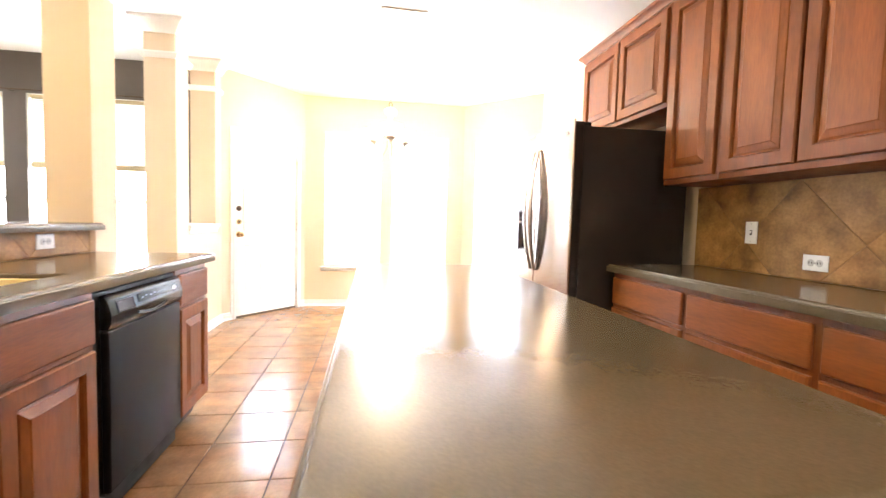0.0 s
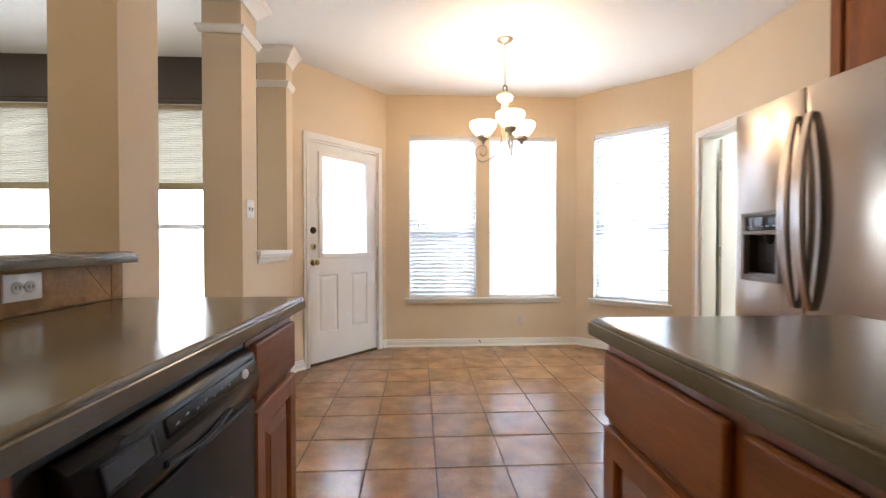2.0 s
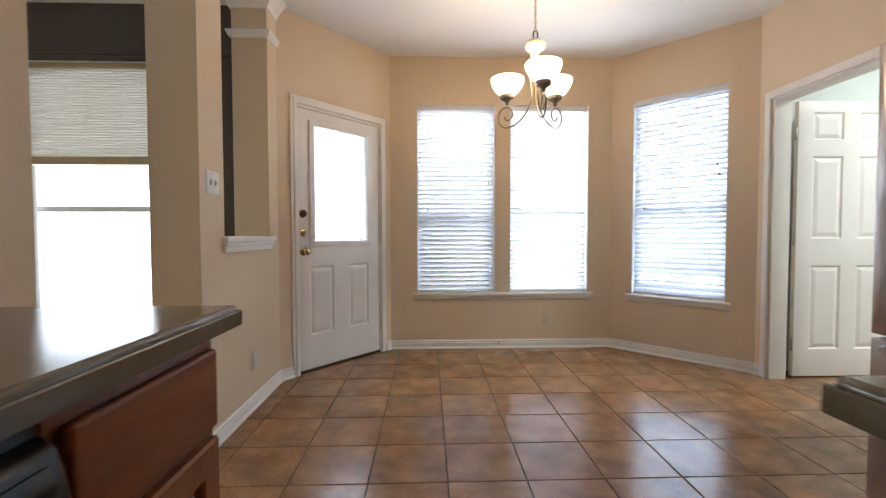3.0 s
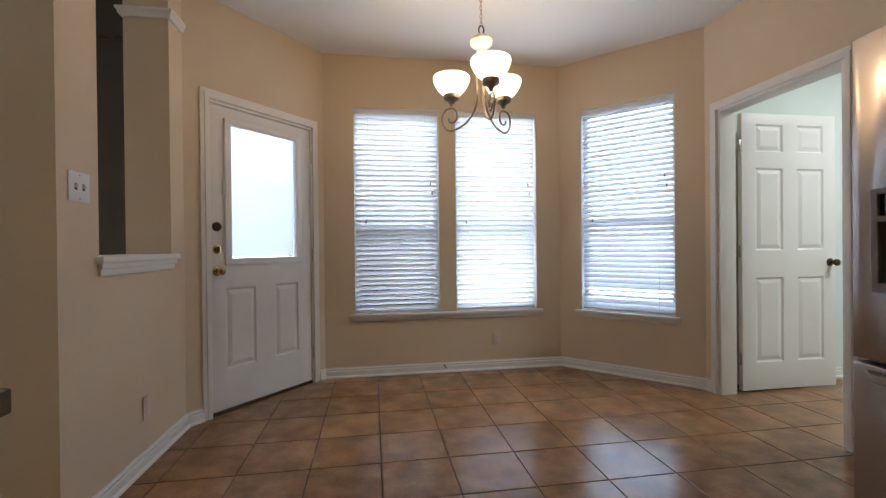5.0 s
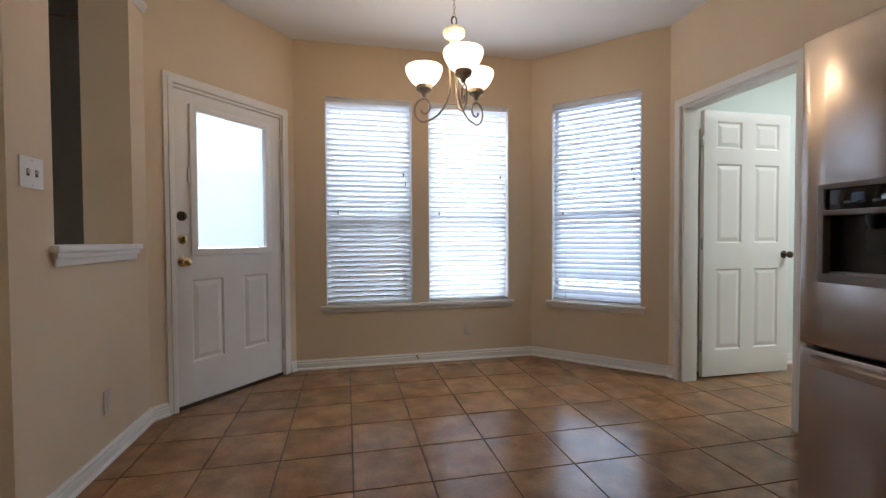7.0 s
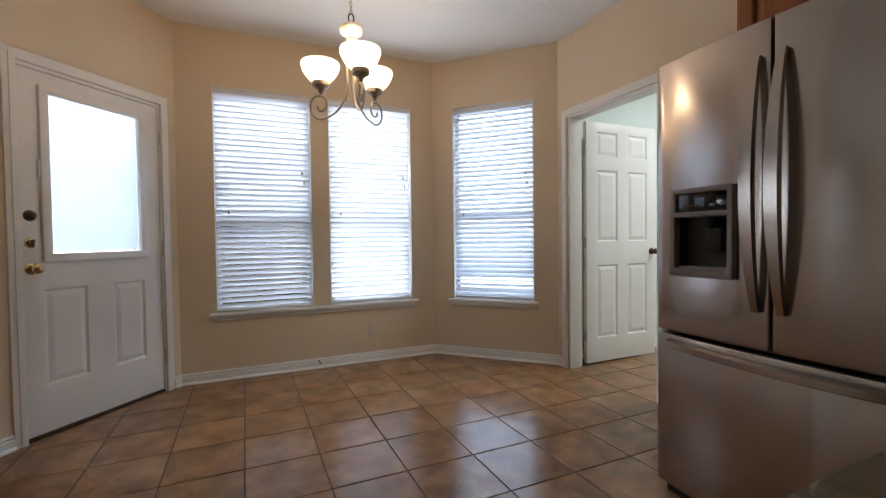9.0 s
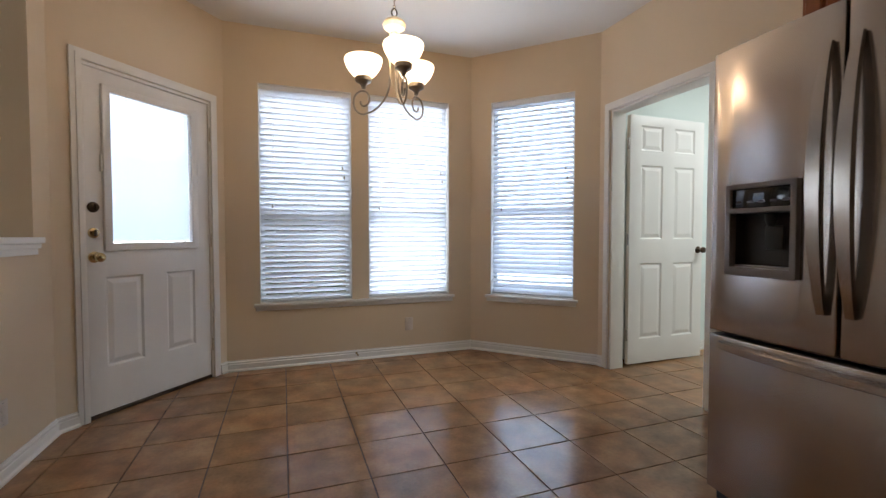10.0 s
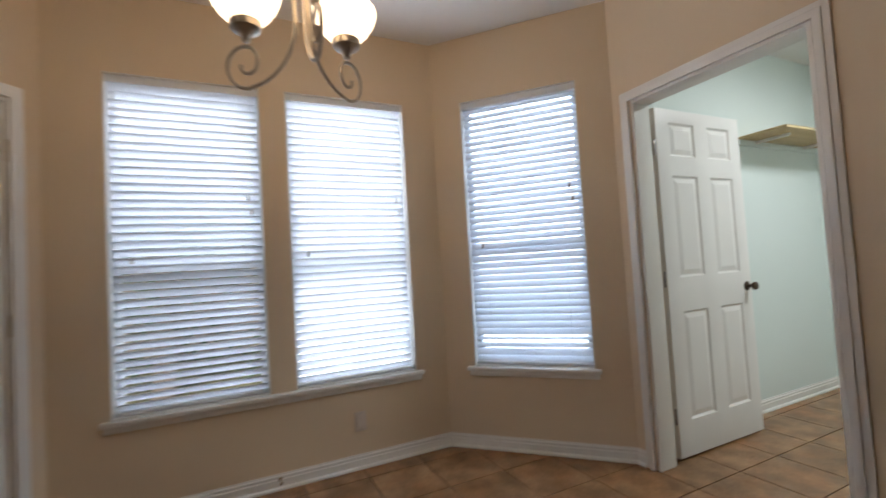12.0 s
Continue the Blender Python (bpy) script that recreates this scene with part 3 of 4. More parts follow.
mE, lenE = along(B1, (RIGHT, -3.0))
casing(mE, 0.125, 0.985, 2.04)
jamb(mE, 0.126, 0.984, 2.049, -0.001, 0.127)
d2 = thing("door_2", pose(RIGHT + 0.194, 5.402, 0.0), "pale six-panel interior door, standing open into the utility room", "door", kind="structure")
cols, zrow = ((0.118, 0.345), (0.470, 0.695)), ((0.215, 0.835), (1.035, 1.635), (1.755, 1.955))
leaf(d2, 0.80, 2.02, 0.035, [(a, b, c, d) for a, b in cols for c, d in zrow], z0=0.014)
rs = rosette(d2, "door_knob", 0.750, 0.94, 0.030, BRONZE, "dark bronze knob", 0.010)
part("knob", lathe([(0.010, 0.008), (0.010, 0.03), (0.020, 0.036), (0.026, 0.048), (0.024, 0.060), (0.012, 0.066), (0.001, 0.067)], 20), BRONZE, rs)
for z in (0.25, 1.03, 1.80):
    part("hinge", box(-0.014, -0.001, 0.002, 0.012, z - 0.045, z + 0.045, 0.002), STEELDARK, d2, "worn hinge")

# ---- cabinets ----


def panel_front(name, parent, x0, x1, z0, z1, y=-0.022):
    """A raised-panel cabinet door in front of y = 0."""
    w, h = x1 - x0, z1 - z0
    rail = min(0.064, w * 0.2)
    bm = bmesh.new()
    rings(w, h, [(0, -0.0005), (0, y + 0.006), (0.005, y), (rail - 0.006, y), (rail, y + 0.006), (rail + 0.003, y + 0.017)], bm, x0, z0, close=False)
    d = part(name, bm, WOOD, parent, soft=False)
    bm = bmesh.new()
    rings(w, h, [(rail + 0.002, y + 0.0175), (rail + 0.008, y + 0.016), (rail + 0.014, y + 0.011), (rail + 0.040, y + 0.003), (rail + 0.044, y + 0.0005)], bm, x0, z0)
    part("panel", bm, WOOD, d, soft=False)
    return d


def drawer_front(parent, x0, x1, z0, z1):
    return part("drawer_front", box(x0, x1, -0.021, -0.0005, z0, z1, 0.008, segs=4), WOODH, parent, soft=False)


def base_cabinet(m, w, doors=1, label="reddish maple base cabinet with a drawer above a raised-panel door", group="base cabinets", end=0.0):
    c = thing("base_cabinet", m, label, "cabinet", group)
    part("body", box(0.0, w, 0, 0.56, 0.10, 0.873, 0.0015), WOOD, c)
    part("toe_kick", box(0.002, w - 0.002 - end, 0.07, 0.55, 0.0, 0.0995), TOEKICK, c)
    g = 0.018
    dw = (w - 2 * g) / doors
    for i in range(doors):
        a, b = g + i * dw + (0.006 if i else 0), g + (i + 1) * dw - (0.006 if i < doors - 1 else 0)
        drawer_front(c, a, b, 0.690, 0.846)
        panel_front("cabinet_door", c, a, b, 0.118, 0.668)
    return c


def upper_cabinet(m, w, z0, z1, doors, label, depth=0.305):
    c = thing("wall_cabinet", m, label, "cabinet", "wall cabinets")
    part("body", box(0, w, 0, depth, z0, z1, 0.0015), WOOD, c)
    g = 0.020
    dw = (w - 2 * g) / doors
    for i in range(doors):
        panel_front("cabinet_door", c, g + i * dw + (0.008 if i else 0), g + (i + 1) * dw - (0.008 if i < doors - 1 else 0), z0 + 0.028, z1 - 0.025)
    return c


# sink side: fronts face the island
PF = -0.378
for y0, w, doors in ((0.44, 0.84, 2), (1.28, 0.858, 2)):
    base_cabinet(pose(PF, y0, 0, 0, 0, 90), w, doors, "reddish maple sink cabinet with drawer fronts above doors")
base_cabinet(pose(PF, 2.786, 0, 0, 0, 90), 0.396, 1, "narrow reddish maple cabinet at the end of the counter")
# island: fronts face the sink, and a panelled end
IX0, IX1, IY0, IY1 = 0.536, 1.165, 0.83, 2.695
for y1, w, doors in ((2.695, 0.458, 1), (2.237, 0.503, 1), (1.734, 0.46, 1), (1.274, 0.444, 1)):
    base_cabinet(pose(IX0, y1, 0, 0, 0, -90), w, doors, "reddish maple island cabinet with a drawer and a door", "island cabinets")
isl = thing("island_panel", pose(IX0 + 0.561, IY1, 0, 0, 0, 180), "reddish maple panelling on the back of the island", "panel")
part("back_panel", box(IX0 + 0.561 - IX1, -0.0005, 0.0, IY1 - IY0, 0.0, 0.873, 0.002), WOOD, isl)
# range wall
RF = 2.008
for y1, w, doors in ((2.872, 0.616, 1), (2.256, 0.610, 1), (1.646, 0.63, 1), (1.016, 0.66, 1)):
    base_cabinet(pose(RF, y1, 0, 0, 0, -90), w, doors, "reddish maple base cabinet against the tiled wall", "base cabinets")
UF, UB = 2.262, 2.57
for y1, w, doors in ((2.826, 0.413, 1), (2.413, 0.83, 2), (1.583, 0.86, 2)):
    upper_cabinet(pose(UF, y1, 0, 0, 0, -90), w, 1.392, 2.445, doors, "tall reddish maple wall cabinet with raised-panel doors")
upper_cabinet(pose(UF, 3.872, 0, 0, 0, -90), 1.044, 1.85, 2.445, 2, "short reddish maple cabinet above the fridge")
TOPCROWN = [(0, 2.445), (0.008, 2.445), (0.012, 2.455), (0.03, 2.475), (0.042, 2.482), (0.046, 2.497), (0, 2.497)]
solid("cabinet_crown", sweep(TOPCROWN, [(UB - 0.002, 3.873), (UF - 0.001, 3.873), (UF - 0.001, 0.72)]), WOODH, "reddish maple crown moulding along the wall cabinets", "moulding", kind="")

# ---- worktops ----


def worktop(name, x0, x1, y0, y1, label, hole=None, z0=0.8745, z1=0.920):
    """A slab with rounded edges; it is drawn upright and laid flat."""
    holes = [hole] if hole else []
    ss = [x0, x1] + ([hole[0], hole[1]] if hole else [])
    zs = [-y1, -y0] + ([hole[2], hole[3]] if hole else [])
    bm = grid_panel(ss, zs, holes, z0, z1, 0.009)
    bmesh.ops.transform(bm, matrix=Matrix(((1, 0, 0, 0), (0, 0, -1, 0), (0, 1, 0, 0), (0, 0, 0, 1))), verts=bm.verts[:])
    top = thing(name, pose(0, 0, 0), label, "worktop")
    part("slab", bm, COUNTER, top, soft=False)
    band = [(-0.002, z0 + 0.001), (0.005, z0 + 0.001), (0.006, z0 + 0.003), (0.006, z1 - 0.014), (0.004, z1 - 0.0115), (-0.002, z1 - 0.0115)]
    part("edge_band", sweep(band, ring_path(x0, x1, y0, y1), True), COUNTER, top, "thicker front edge below a fine groove")
    return top


SX0, SX1, SY0, SY1 = -0.87, -0.505, 1.46, 2.210
worktop("worktop", -0.986, -0.350, 0.38, 3.245, "grey-green solid worktop with a sink cut-out", (SX0, SX1, -SY1, -SY0))
worktop("worktop", 0.508, 1.200, 0.765, 2.735, "broad grey-green solid island worktop")
worktop("worktop", 1.970, 2.566, 0.34, 2.885, "grey-green solid worktop against the tiled wall")
worktop("bar_top", -1.312, -0.934, 0.28, 3.246, "grey raised bar top on the low wall", None, 1.044, 1.083)
sk = thing("sink", pose(0, 0, 0), "tan undermount kitchen sink", "sink")
bm = bmesh.new()
x0, x1, y0, y1 = SX0 - 0.006, SX1 + 0.006, SY0 - 0.006, SY1 + 0.006
loops = []
for inset, z in ((0.008, 0.873), (0.008, 0.902), (0.012, 0.904), (0.016, 0.900), (0.026, 0.77), (0.06, 0.75)):
    loops.append([bm.verts.new(c) for c in ((x0 + inset, y0 + inset, z), (x1 - inset, y0 + inset, z), (x1 - inset, y1 - inset, z), (x0 + inset, y1 - inset, z))])
for a, b in zip(loops, loops[1:]):
    for i in range(4):
        bm.faces.new((a[i], a[(i + 1) % 4], b[(i + 1) % 4], b[i]))
bm.faces.new(loops[-1])
part("basin", bm, SINKMAT, sk)
part("drain", lathe([(0.045, 0.0), (0.045, 0.004), (0.03, 0.002), (0.002, 0.001)], 20, center=((SX0 + SX1) / 2, 1.84, 0.751)), STEELDARK, sk)

# ---- dishwasher ----
dw = thing("dishwasher", pose(PF, 2.140, 0, 0, 0, 90), "black built-in dishwasher with a sloped control panel", "dishwasher")
part("body", box(0.0, 0.644, 0.004, 0.55, 0.02, 0.858, 0.002), BLACKMATT, dw)
part("door_panel", box(0.040, 0.640, -0.026, 0.003, 0.115, 0.716, 0.007, segs=3), BLACK, dw)
bm = bmesh.new()
prof = [(-0.026, 0.722), (-0.036, 0.742), (-0.038, 0.775), (-0.024, 0.830), (-0.008, 0.846), (0.003, 0.846), (0.003, 0.722)]
ends = [[bm.verts.new((x, y, z)) for y, z in prof] for x in (0.040, 0.640)]
for i in range(len(prof)):
    j = (i + 1) % len(prof)
    bm.faces.new((ends[0][i], ends[0][j], ends[1][j], ends[1][i]))
bm.faces.new(ends[0])
bm.faces.new(ends[1])
bmesh.ops.bevel(bm, geom=bm.edges[:], offset=0.003, segments=2, affect="EDGES", profile=0.5)
cp = part("control_panel", bm, GLOSSBLACK, dw)
mC = pose(0, -0.0318, 0.799, -14.3, 0, 0)
part("pocket_handle", grid_panel([0.085, 0.093, 0.195, 0.203], [-0.022, -0.016, 0.014, 0.02], [(0.093, 0.195, -0.016, 0.014)], -0.004, 0.004, 0.0015), BLACK, cp, m=mC)
part("pocket", box(0.093, 0.195, -0.002, 0.002, -0.016, 0.014), BLACKMATT, cp, m=mC)
part("display_strip", box(0.235, 0.622, -0.0035, 0.001, -0.010, 0.022, 0.001), GLOSSBLACK, cp, m=mC)
for i in range(7):
    x = 0.26 + i * 0.034
    part("button", box(x, x + 0.009, -0.0045, -0.003, 0.002 + 0.004 * (i % 2), 0.0055 + 0.004 * (i % 2), 0.0005), MARK, cp, "grey printed button mark", m=mC)
part("badge", lathe([(0.013, 0.0), (0.013, 0.002), (0.011, 0.003), (0.001, 0.003)], 24), PLATE, cp, "pale oval badge", m=mC @ pose(0.552, -0.0035, 0.002, 90, 0, 0) @ Matrix.Diagonal((1.35, 0.8, 1, 1)))
pts = [(0.225 + 0.24 * k / 12, -0.037 - 0.004 * math.sin(math.pi * k / 12), 0.752 - 0.014 * math.sin(math.pi * k / 12)) for k in range(13)]
part("lower_lip", tube(pts, 0.006, 8), BLACK, cp)
part("toe_panel", box(0.04, 0.64, 0.02, 0.06, 0.02, 0.108, 0.003), BLACKMATT, dw)

# ---- fridge: x runs from the doorway side to the counter side, fronts at negative y ----
fr = thing("refrigerator", pose(1.802, 3.866, 0, 0, 0, -90), "stainless french-door refrigerator with an ice dispenser", "refrigerator")
FW = 0.935
part("body", box(0.004, FW - 0.004, 0.0, 0.70, 0.05, 1.735, 0.004), FRIDGESIDE, fr, "dark textured case")
part("grille", box(0.02, FW - 0.02, -0.03, 0.05, 0.012, 0.062, 0.003), BLACKMATT, fr)
for x in (0.08, FW - 0.08):
    part("foot", lathe([(0.03, 0.0), (0.03, 0.012), (0.012, 0.016), (0.012, 0.05)], 14, center=(x, 0.03, 0)), BLACKMATT, fr)
for x in (0.03, FW - 0.09):
    part("hinge_cover", box(x, x + 0.06, -0.055, 0.06, 1.736, 1.764, 0.006), BLACKMATT, fr)


def bow(x):
    """How far the curved fronts stand out at x."""
    u = (x - FW / 2) / (FW / 2)
    return -0.064 - 0.030 * (1 - u * u)


def liner(x0, x1, z0, z1, parent, hole=None):
    """The edge of a door behind its steel front; dark colour replaces the wood it reflects."""
    ss, zs = [x0 + 0.001, x1 - 0.001], [z0 + 0.001, z1 - 0.001]
    if hole:
        ss, zs = ss + [hole[0], hole[1]], zs + [hole[2], hole[3]]
    return part("door_edge", grid_panel(ss, zs, [hole] if hole else [], -0.052, -0.003, 0.002), FRIDGESIDE, parent, "door edge, coloured dark for its reflection")


def curved_front(x0, x1, z0, z1, hole=None, depth=0.058):
    xs = [x0 + (x1 - x0) * k / 14 for k in range(15)]
    zs = [z0, z1]
    if hole:
        xs, zs = xs + [hole[0], hole[1]], zs + [hole[2], hole[3]]
    bm = grid_panel(xs, zs, [hole] if hole else [], 0.0, 1.0)
    for v in bm.verts:
        f = bow(v.co.x)
        v.co.y = f if v.co.y < 0.5 else -0.0525
    edge = [e for e in bm.edges if len(e.link_faces) == 2 and abs(e.link_faces[0].normal.dot(e.link_faces[1].normal)) < 0.5 and max(v.co.y for v in e.verts) < -0.056]
    bmesh.ops.recalc_face_normals(bm, faces=bm.faces[:])
    edge = [e for e in bm.edges if len(e.link_faces) == 2 and abs(e.link_faces[0].normal.dot(e.link_faces[1].normal)) < 0.5 and max(v.co.y for v in e.verts) < -0.056]
    bmesh.ops.bevel(bm, geom=edge, offset=0.006, segments=3, affect="EDGES", profile=0.5)
    return bm


MIDX = 3.866 - 3.417
DH = (0.089, 0.331, 0.940, 1.247)
left = part("door", curved_front(0.002, MIDX - 0.004, 0.698, 1.772, DH), STEEL, fr, "stainless door with the dispenser")
right = part("door", curved_front(MIDX + 0.004, FW - 0.002, 0.698, 1.772), STEEL, fr)
liner(0.002, MIDX - 0.004, 0.698, 1.772, left, DH)
liner(MIDX + 0.004, FW - 0.002, 0.698, 1.760, right)
freezer = part("freezer_drawer", curved_front(0.002, FW - 0.002, 0.066, 0.682), STEEL, fr, "stainless freezer drawer")
liner(0.002, FW - 0.002, 0.066, 0.682, freezer)
fy = bow(0.214)
slope = math.degrees(math.atan2(bow(DH[1]) - bow(DH[0]), DH[1] - DH[0]))
mD = pose((DH[0] + DH[1]) / 2, fy, 0, 0, 0, slope)
hw = (DH[1] - DH[0]) / 2
part("dispenser_bezel", grid_panel([-hw - 0.008, -hw + 0.014, hw - 0.014, hw + 0.008], [0.924, 0.954, 1.150, 1.168, 1.238, 1.256], [(-hw + 0.014, hw - 0.014, 0.954, 1.150), (-hw + 0.014, hw - 0.014, 1.168, 1.238)], -0.018, 0.016, 0.004), BEZEL, left, "grey bezel", m=mD)
part("dispenser_screen", box(-hw + 0.013, hw - 0.013, -0.008, 0.004, 1.167, 1.239, 0.001), SCREEN, left, "black control glass", m=mD)
bm = bmesh.new()
a, b, c, d = -hw + 0.013, hw - 0.013, 0.953, 1.151
rings(b - a, d - c, [(0, 0.0), (0.004, 0.05)], bm, a, c)
part("dispenser_recess", bm, RECESS, left, "dark brown recess", m=mD)
for i in range(5):
    part("icon", box(-hw + 0.03 + i * 0.042, -hw + 0.052 + i * 0.042, -0.0095, -0.0075, 1.186, 1.194, 0.0005), MARK, left, "dim grey control icon", m=mD)
part("nozzle", lathe([(0.022, 0.0), (0.018, -0.03), (0.010, -0.045)], 14, center=(0.02, 0.02, 1.148)), BLACKMATT, left, m=mD)
part("paddle", box(-0.01, 0.055, 0.026, 0.040, 1.02, 1.105, 0.006), BLACKMATT, left, m=mD)
part("drip_tray", box(-hw + 0.02, hw - 0.02, 0.0, 0.045, 0.954, 0.962, 0.002), STEELDARK, left, m=mD)


def bar_handle(z0, z1, x, wide):
    """A bowed, flat-sided pull that swells towards its middle."""
    bm = bmesh.new()
    loops, n = [], 22
    for k in range(n + 1):
        u = k / n
        s = math.sin(math.pi * u)
        z = z0 + (z1 - z0) * u
        half = 0.014 + 0.010 * s
        out = bow(x) - 0.010 - 0.052 * s ** 0.8
        thick = 0.010 + 0.006 * s
        sec = [(-half, 0), (-half * 0.8, -thick), (half * 0.8, -thick), (half, 0), (half * 0.7, thick * 0.8), (-half * 0.7, thick * 0.8)]
        loops.append([bm.verts.new((x + p, out + q, z)) for p, q in sec])
    for p, q in zip(loops, loops[1:]):
        for i in range(6):
            bm.faces.new((p[i], p[(i + 1) % 6], q[(i + 1) % 6], q[i]))
    bm.faces.new(loops[0])
    bm.faces.new(loops[-1])
    return bm


part("handle", bar_handle(0.825, 1.655, MIDX - 0.038, 0.03), STEEL, left, "bowed stainless pull")
part("handle", bar_handle(0.825, 1.655, MIDX + 0.038, 0.03), STEEL, right, "bowed stainless pull")
bm = bmesh.new()
loops, n = [], 26
for k in range(n + 1):
    u = k / n
    s = math.sin(math.pi * u)
    x = 0.055 + (FW - 0.11) * u
    out = bow(x) - 0.006 - 0.040 * s ** 0.6
    loops.append([bm.verts.new((x, out + p, 0.648 + q)) for p, q in ((-0.012, -0.010), (-0.012, 0.012), (0.002, 0.018), (0.010, 0.010), (0.010, -0.008), (0.0, -0.016))])
for p, q in zip(loops, loops[1:]):
    for i in range(6):
        bm.faces.new((p[i], p[(i + 1) % 6], q[(i + 1) % 6], q[i]))
bm.faces.new(loops[0])
bm.faces.new(loops[-1])
part("handle", bm, STEEL, freezer, "long bowed stainless pull")
part("badge", box(FW - 0.115, FW - 0.06, bow(FW - 0.09) - 0.004, bow(FW - 0.09) + 0.008, 1.690, 1.708, 0.002), STEELDARK, right, "small plain badge")

# ---- chandelier ----
CX, CY = 0.743, 5.043
ch = thing("chandelier", pose(CX, CY, 0.013), "three-arm pewter chandelier with lit frosted bowl shades", "chandelier")
part("canopy", lathe([(0.001, 2.655), (0.014, 2.658), (0.02, 2.668), (0.056, 2.684), (0.064, 2.692), (0.064, 2.699)], 28), PEWTER, ch, m=pose(0, 0, -0.013))
zc = 2.655
k = 0
while zc > 2.335:
    ring = [(0.0075 * math.cos(a) * (k % 2), 0.0075 * math.cos(a) * (1 - k % 2), zc - 0.014 + 0.015 * math.sin(a)) for a in (2 * math.pi * i / 10 for i in range(10))]
    part("chain_link", tube(ring, 0.0018, 5, True), PEWTER, ch)
    zc -= 0.0235
    k += 1
part("cord", tube([(0.002, 0.001, 2.66), (-0.003, 0.002, 2.5), (0.002, -0.001, 2.32)], 0.0022, 6), CREAM, ch)
part("loop", tube([(0.015 * math.cos(a), 0, 2.305 + 0.024 * math.sin(a)) for a in (2 * math.pi * i / 14 for i in range(14))], 0.0042, 7, True), BRONZE, ch)
part("hub", lathe([(0.006, 2.284), (0.030, 2.274), (0.056, 2.258), (0.064, 2.240), (0.058, 2.218), (0.036, 2.202), (0.022, 2.195), (0.028, 2.182), (0.022, 2.168), (0.008, 2.160)], 28), CREAM, ch, "cream marbled hub")
view = math.atan2(2.49, 0.61)
for i in range(3):
    ang = view + math.pi + radians(15) + i * radians(120)
    mm = pose(0, 0, 0, 0, 0, math.degrees(ang))
    R = 0.182
    pts = [(0.016, 0, 2.17), (0.020, 0, 2.05), (0.026, 0, 1.95)]
    pts += [(0.026 + 0.11 * (1 - math.cos(a)), 0, 1.87 - 0.115 * math.sin(a) + 0.07 * (1 - a / 1.7)) for a in (0.3, 0.6, 0.9, 1.2, 1.5, 1.7)]
    c0 = (R + 0.004, 1.825)
    for j in range(27):
        a = -1.65 + j * 0.30
        rad = 0.078 - 0.0021 * j if j < 12 else 0.055 - 0.0028 * (j - 12)
        pts.append((c0[0] + rad * math.cos(a) * 0.86, 0, c0[1] + rad * math.sin(a)))
    part("arm", tube(pts, 0.0056, 12), PEWTER, ch, "scrolled pewter arm", m=mm)
    part("twist_rod", tube([(0.020, 0.012, 2.17), (0.026, 0.013, 2.05), (0.020, 0.008, 1.95), (0.012, 0.004, 1.90)], 0.0065, 8, taper=[0.8, 1.1, 0.8, 0.3]), CREAM, ch, "cream tapered rod", m=mm)
    ms = mm @ pose(R, 0, -0.015)
    part("cup", lathe([(0.004, 1.905), (0.012, 1.910), (0.014, 1.922), (0.024, 1.936), (0.041, 1.944), (0.046, 1.950), (0.047, 1.970), (0.042, 1.975)], 24), PEWTER, ch, "pewter cup", m=ms)
    prof = [(0.038, 1.968), (0.060, 1.981), (0.080, 2.002), (0.096, 2.028), (0.106, 2.054), (0.108, 2.066), (0.105, 2.078)]
    bm = lathe(prof + [(r - 0.004, z + 0.001) for r, z in prof[::-1]], 32, cap=False)
    sh = part("shade", bm, SHADEGLASS, ch, "frosted white glass bowl", m=ms)
    part("bulb", lathe([(0.012, 1.975), (0.014, 2.0), (0.026, 2.03), (0.028, 2.05), (0.018, 2.07), (0.002, 2.076)], 16), SHADEGLASS, ch, "lit bulb", m=ms)
    q = pose(CX, CY, 0) @ ms
    lamp("bulb_light", "POINT", 3.2, (1.0, 0.75, 0.49), Matrix.Translation((q.translation.x, q.translation.y, 2.128)), 0.035)

# ---- small fittings ----


def outlet(m, label, kind="outlet", upright=True, gang=1, face=PLATE, inner=SOCKET, hole=SLOT):
    """A cover plate on a wall; x along, y outwards into the wall, z up."""
    w, h = (0.072 * (1 if gang == 1 else 1.75), 0.116) if upright else (0.116, 0.072)
    name = {"outlet": "wall_outlet", "switch": "light_switch"}[kind]
    o = thing(name, m, label, "outlet" if kind == "outlet" else "switch")
    part("plate", box(-w / 2, w / 2, -0.0065, -0.0005, -h / 2, h / 2, 0.0025), face, o)
    for k in (-1, 1):
        if kind == "outlet":
            x, z = (0, k * 0.0195) if upright else (k * 0.0195, 0)
            r = part("receptacle", lathe([(0.0165, 0.0), (0.0165, 0.002), (0.0155, 0.003)], 16), inner, o, m=pose(x, -0.0055, z, 90, 0, 0))
            for a in (-0.006, 0.006):
                part("slot", box(a - 0.0016, a + 0.0016, -0.005, 0.005, 0.0028, 0.0036), hole, r)
        elif gang > 1 or k > 0:
            x = k * 0.023 if gang > 1 else 0
            part("toggle", box(x - 0.005, x + 0.005, -0.017, -0.006, -0.004, 0.009, 0.002), PLATE, o)
            part("toggle_slot", box(x - 0.007, x + 0.007, -0.0078, -0.006, -0.013, 0.013, 0.0008), SLOT, o)
    for k in (-1, 1):
        part("screw", lathe([(0.003, 0.0), (0.003, 0.0012)], 8), STEELDARK, o, m=pose(0, -0.0058, k * (h / 2 - 0.012) if upright else 0, 90, 0, 0))
    return o


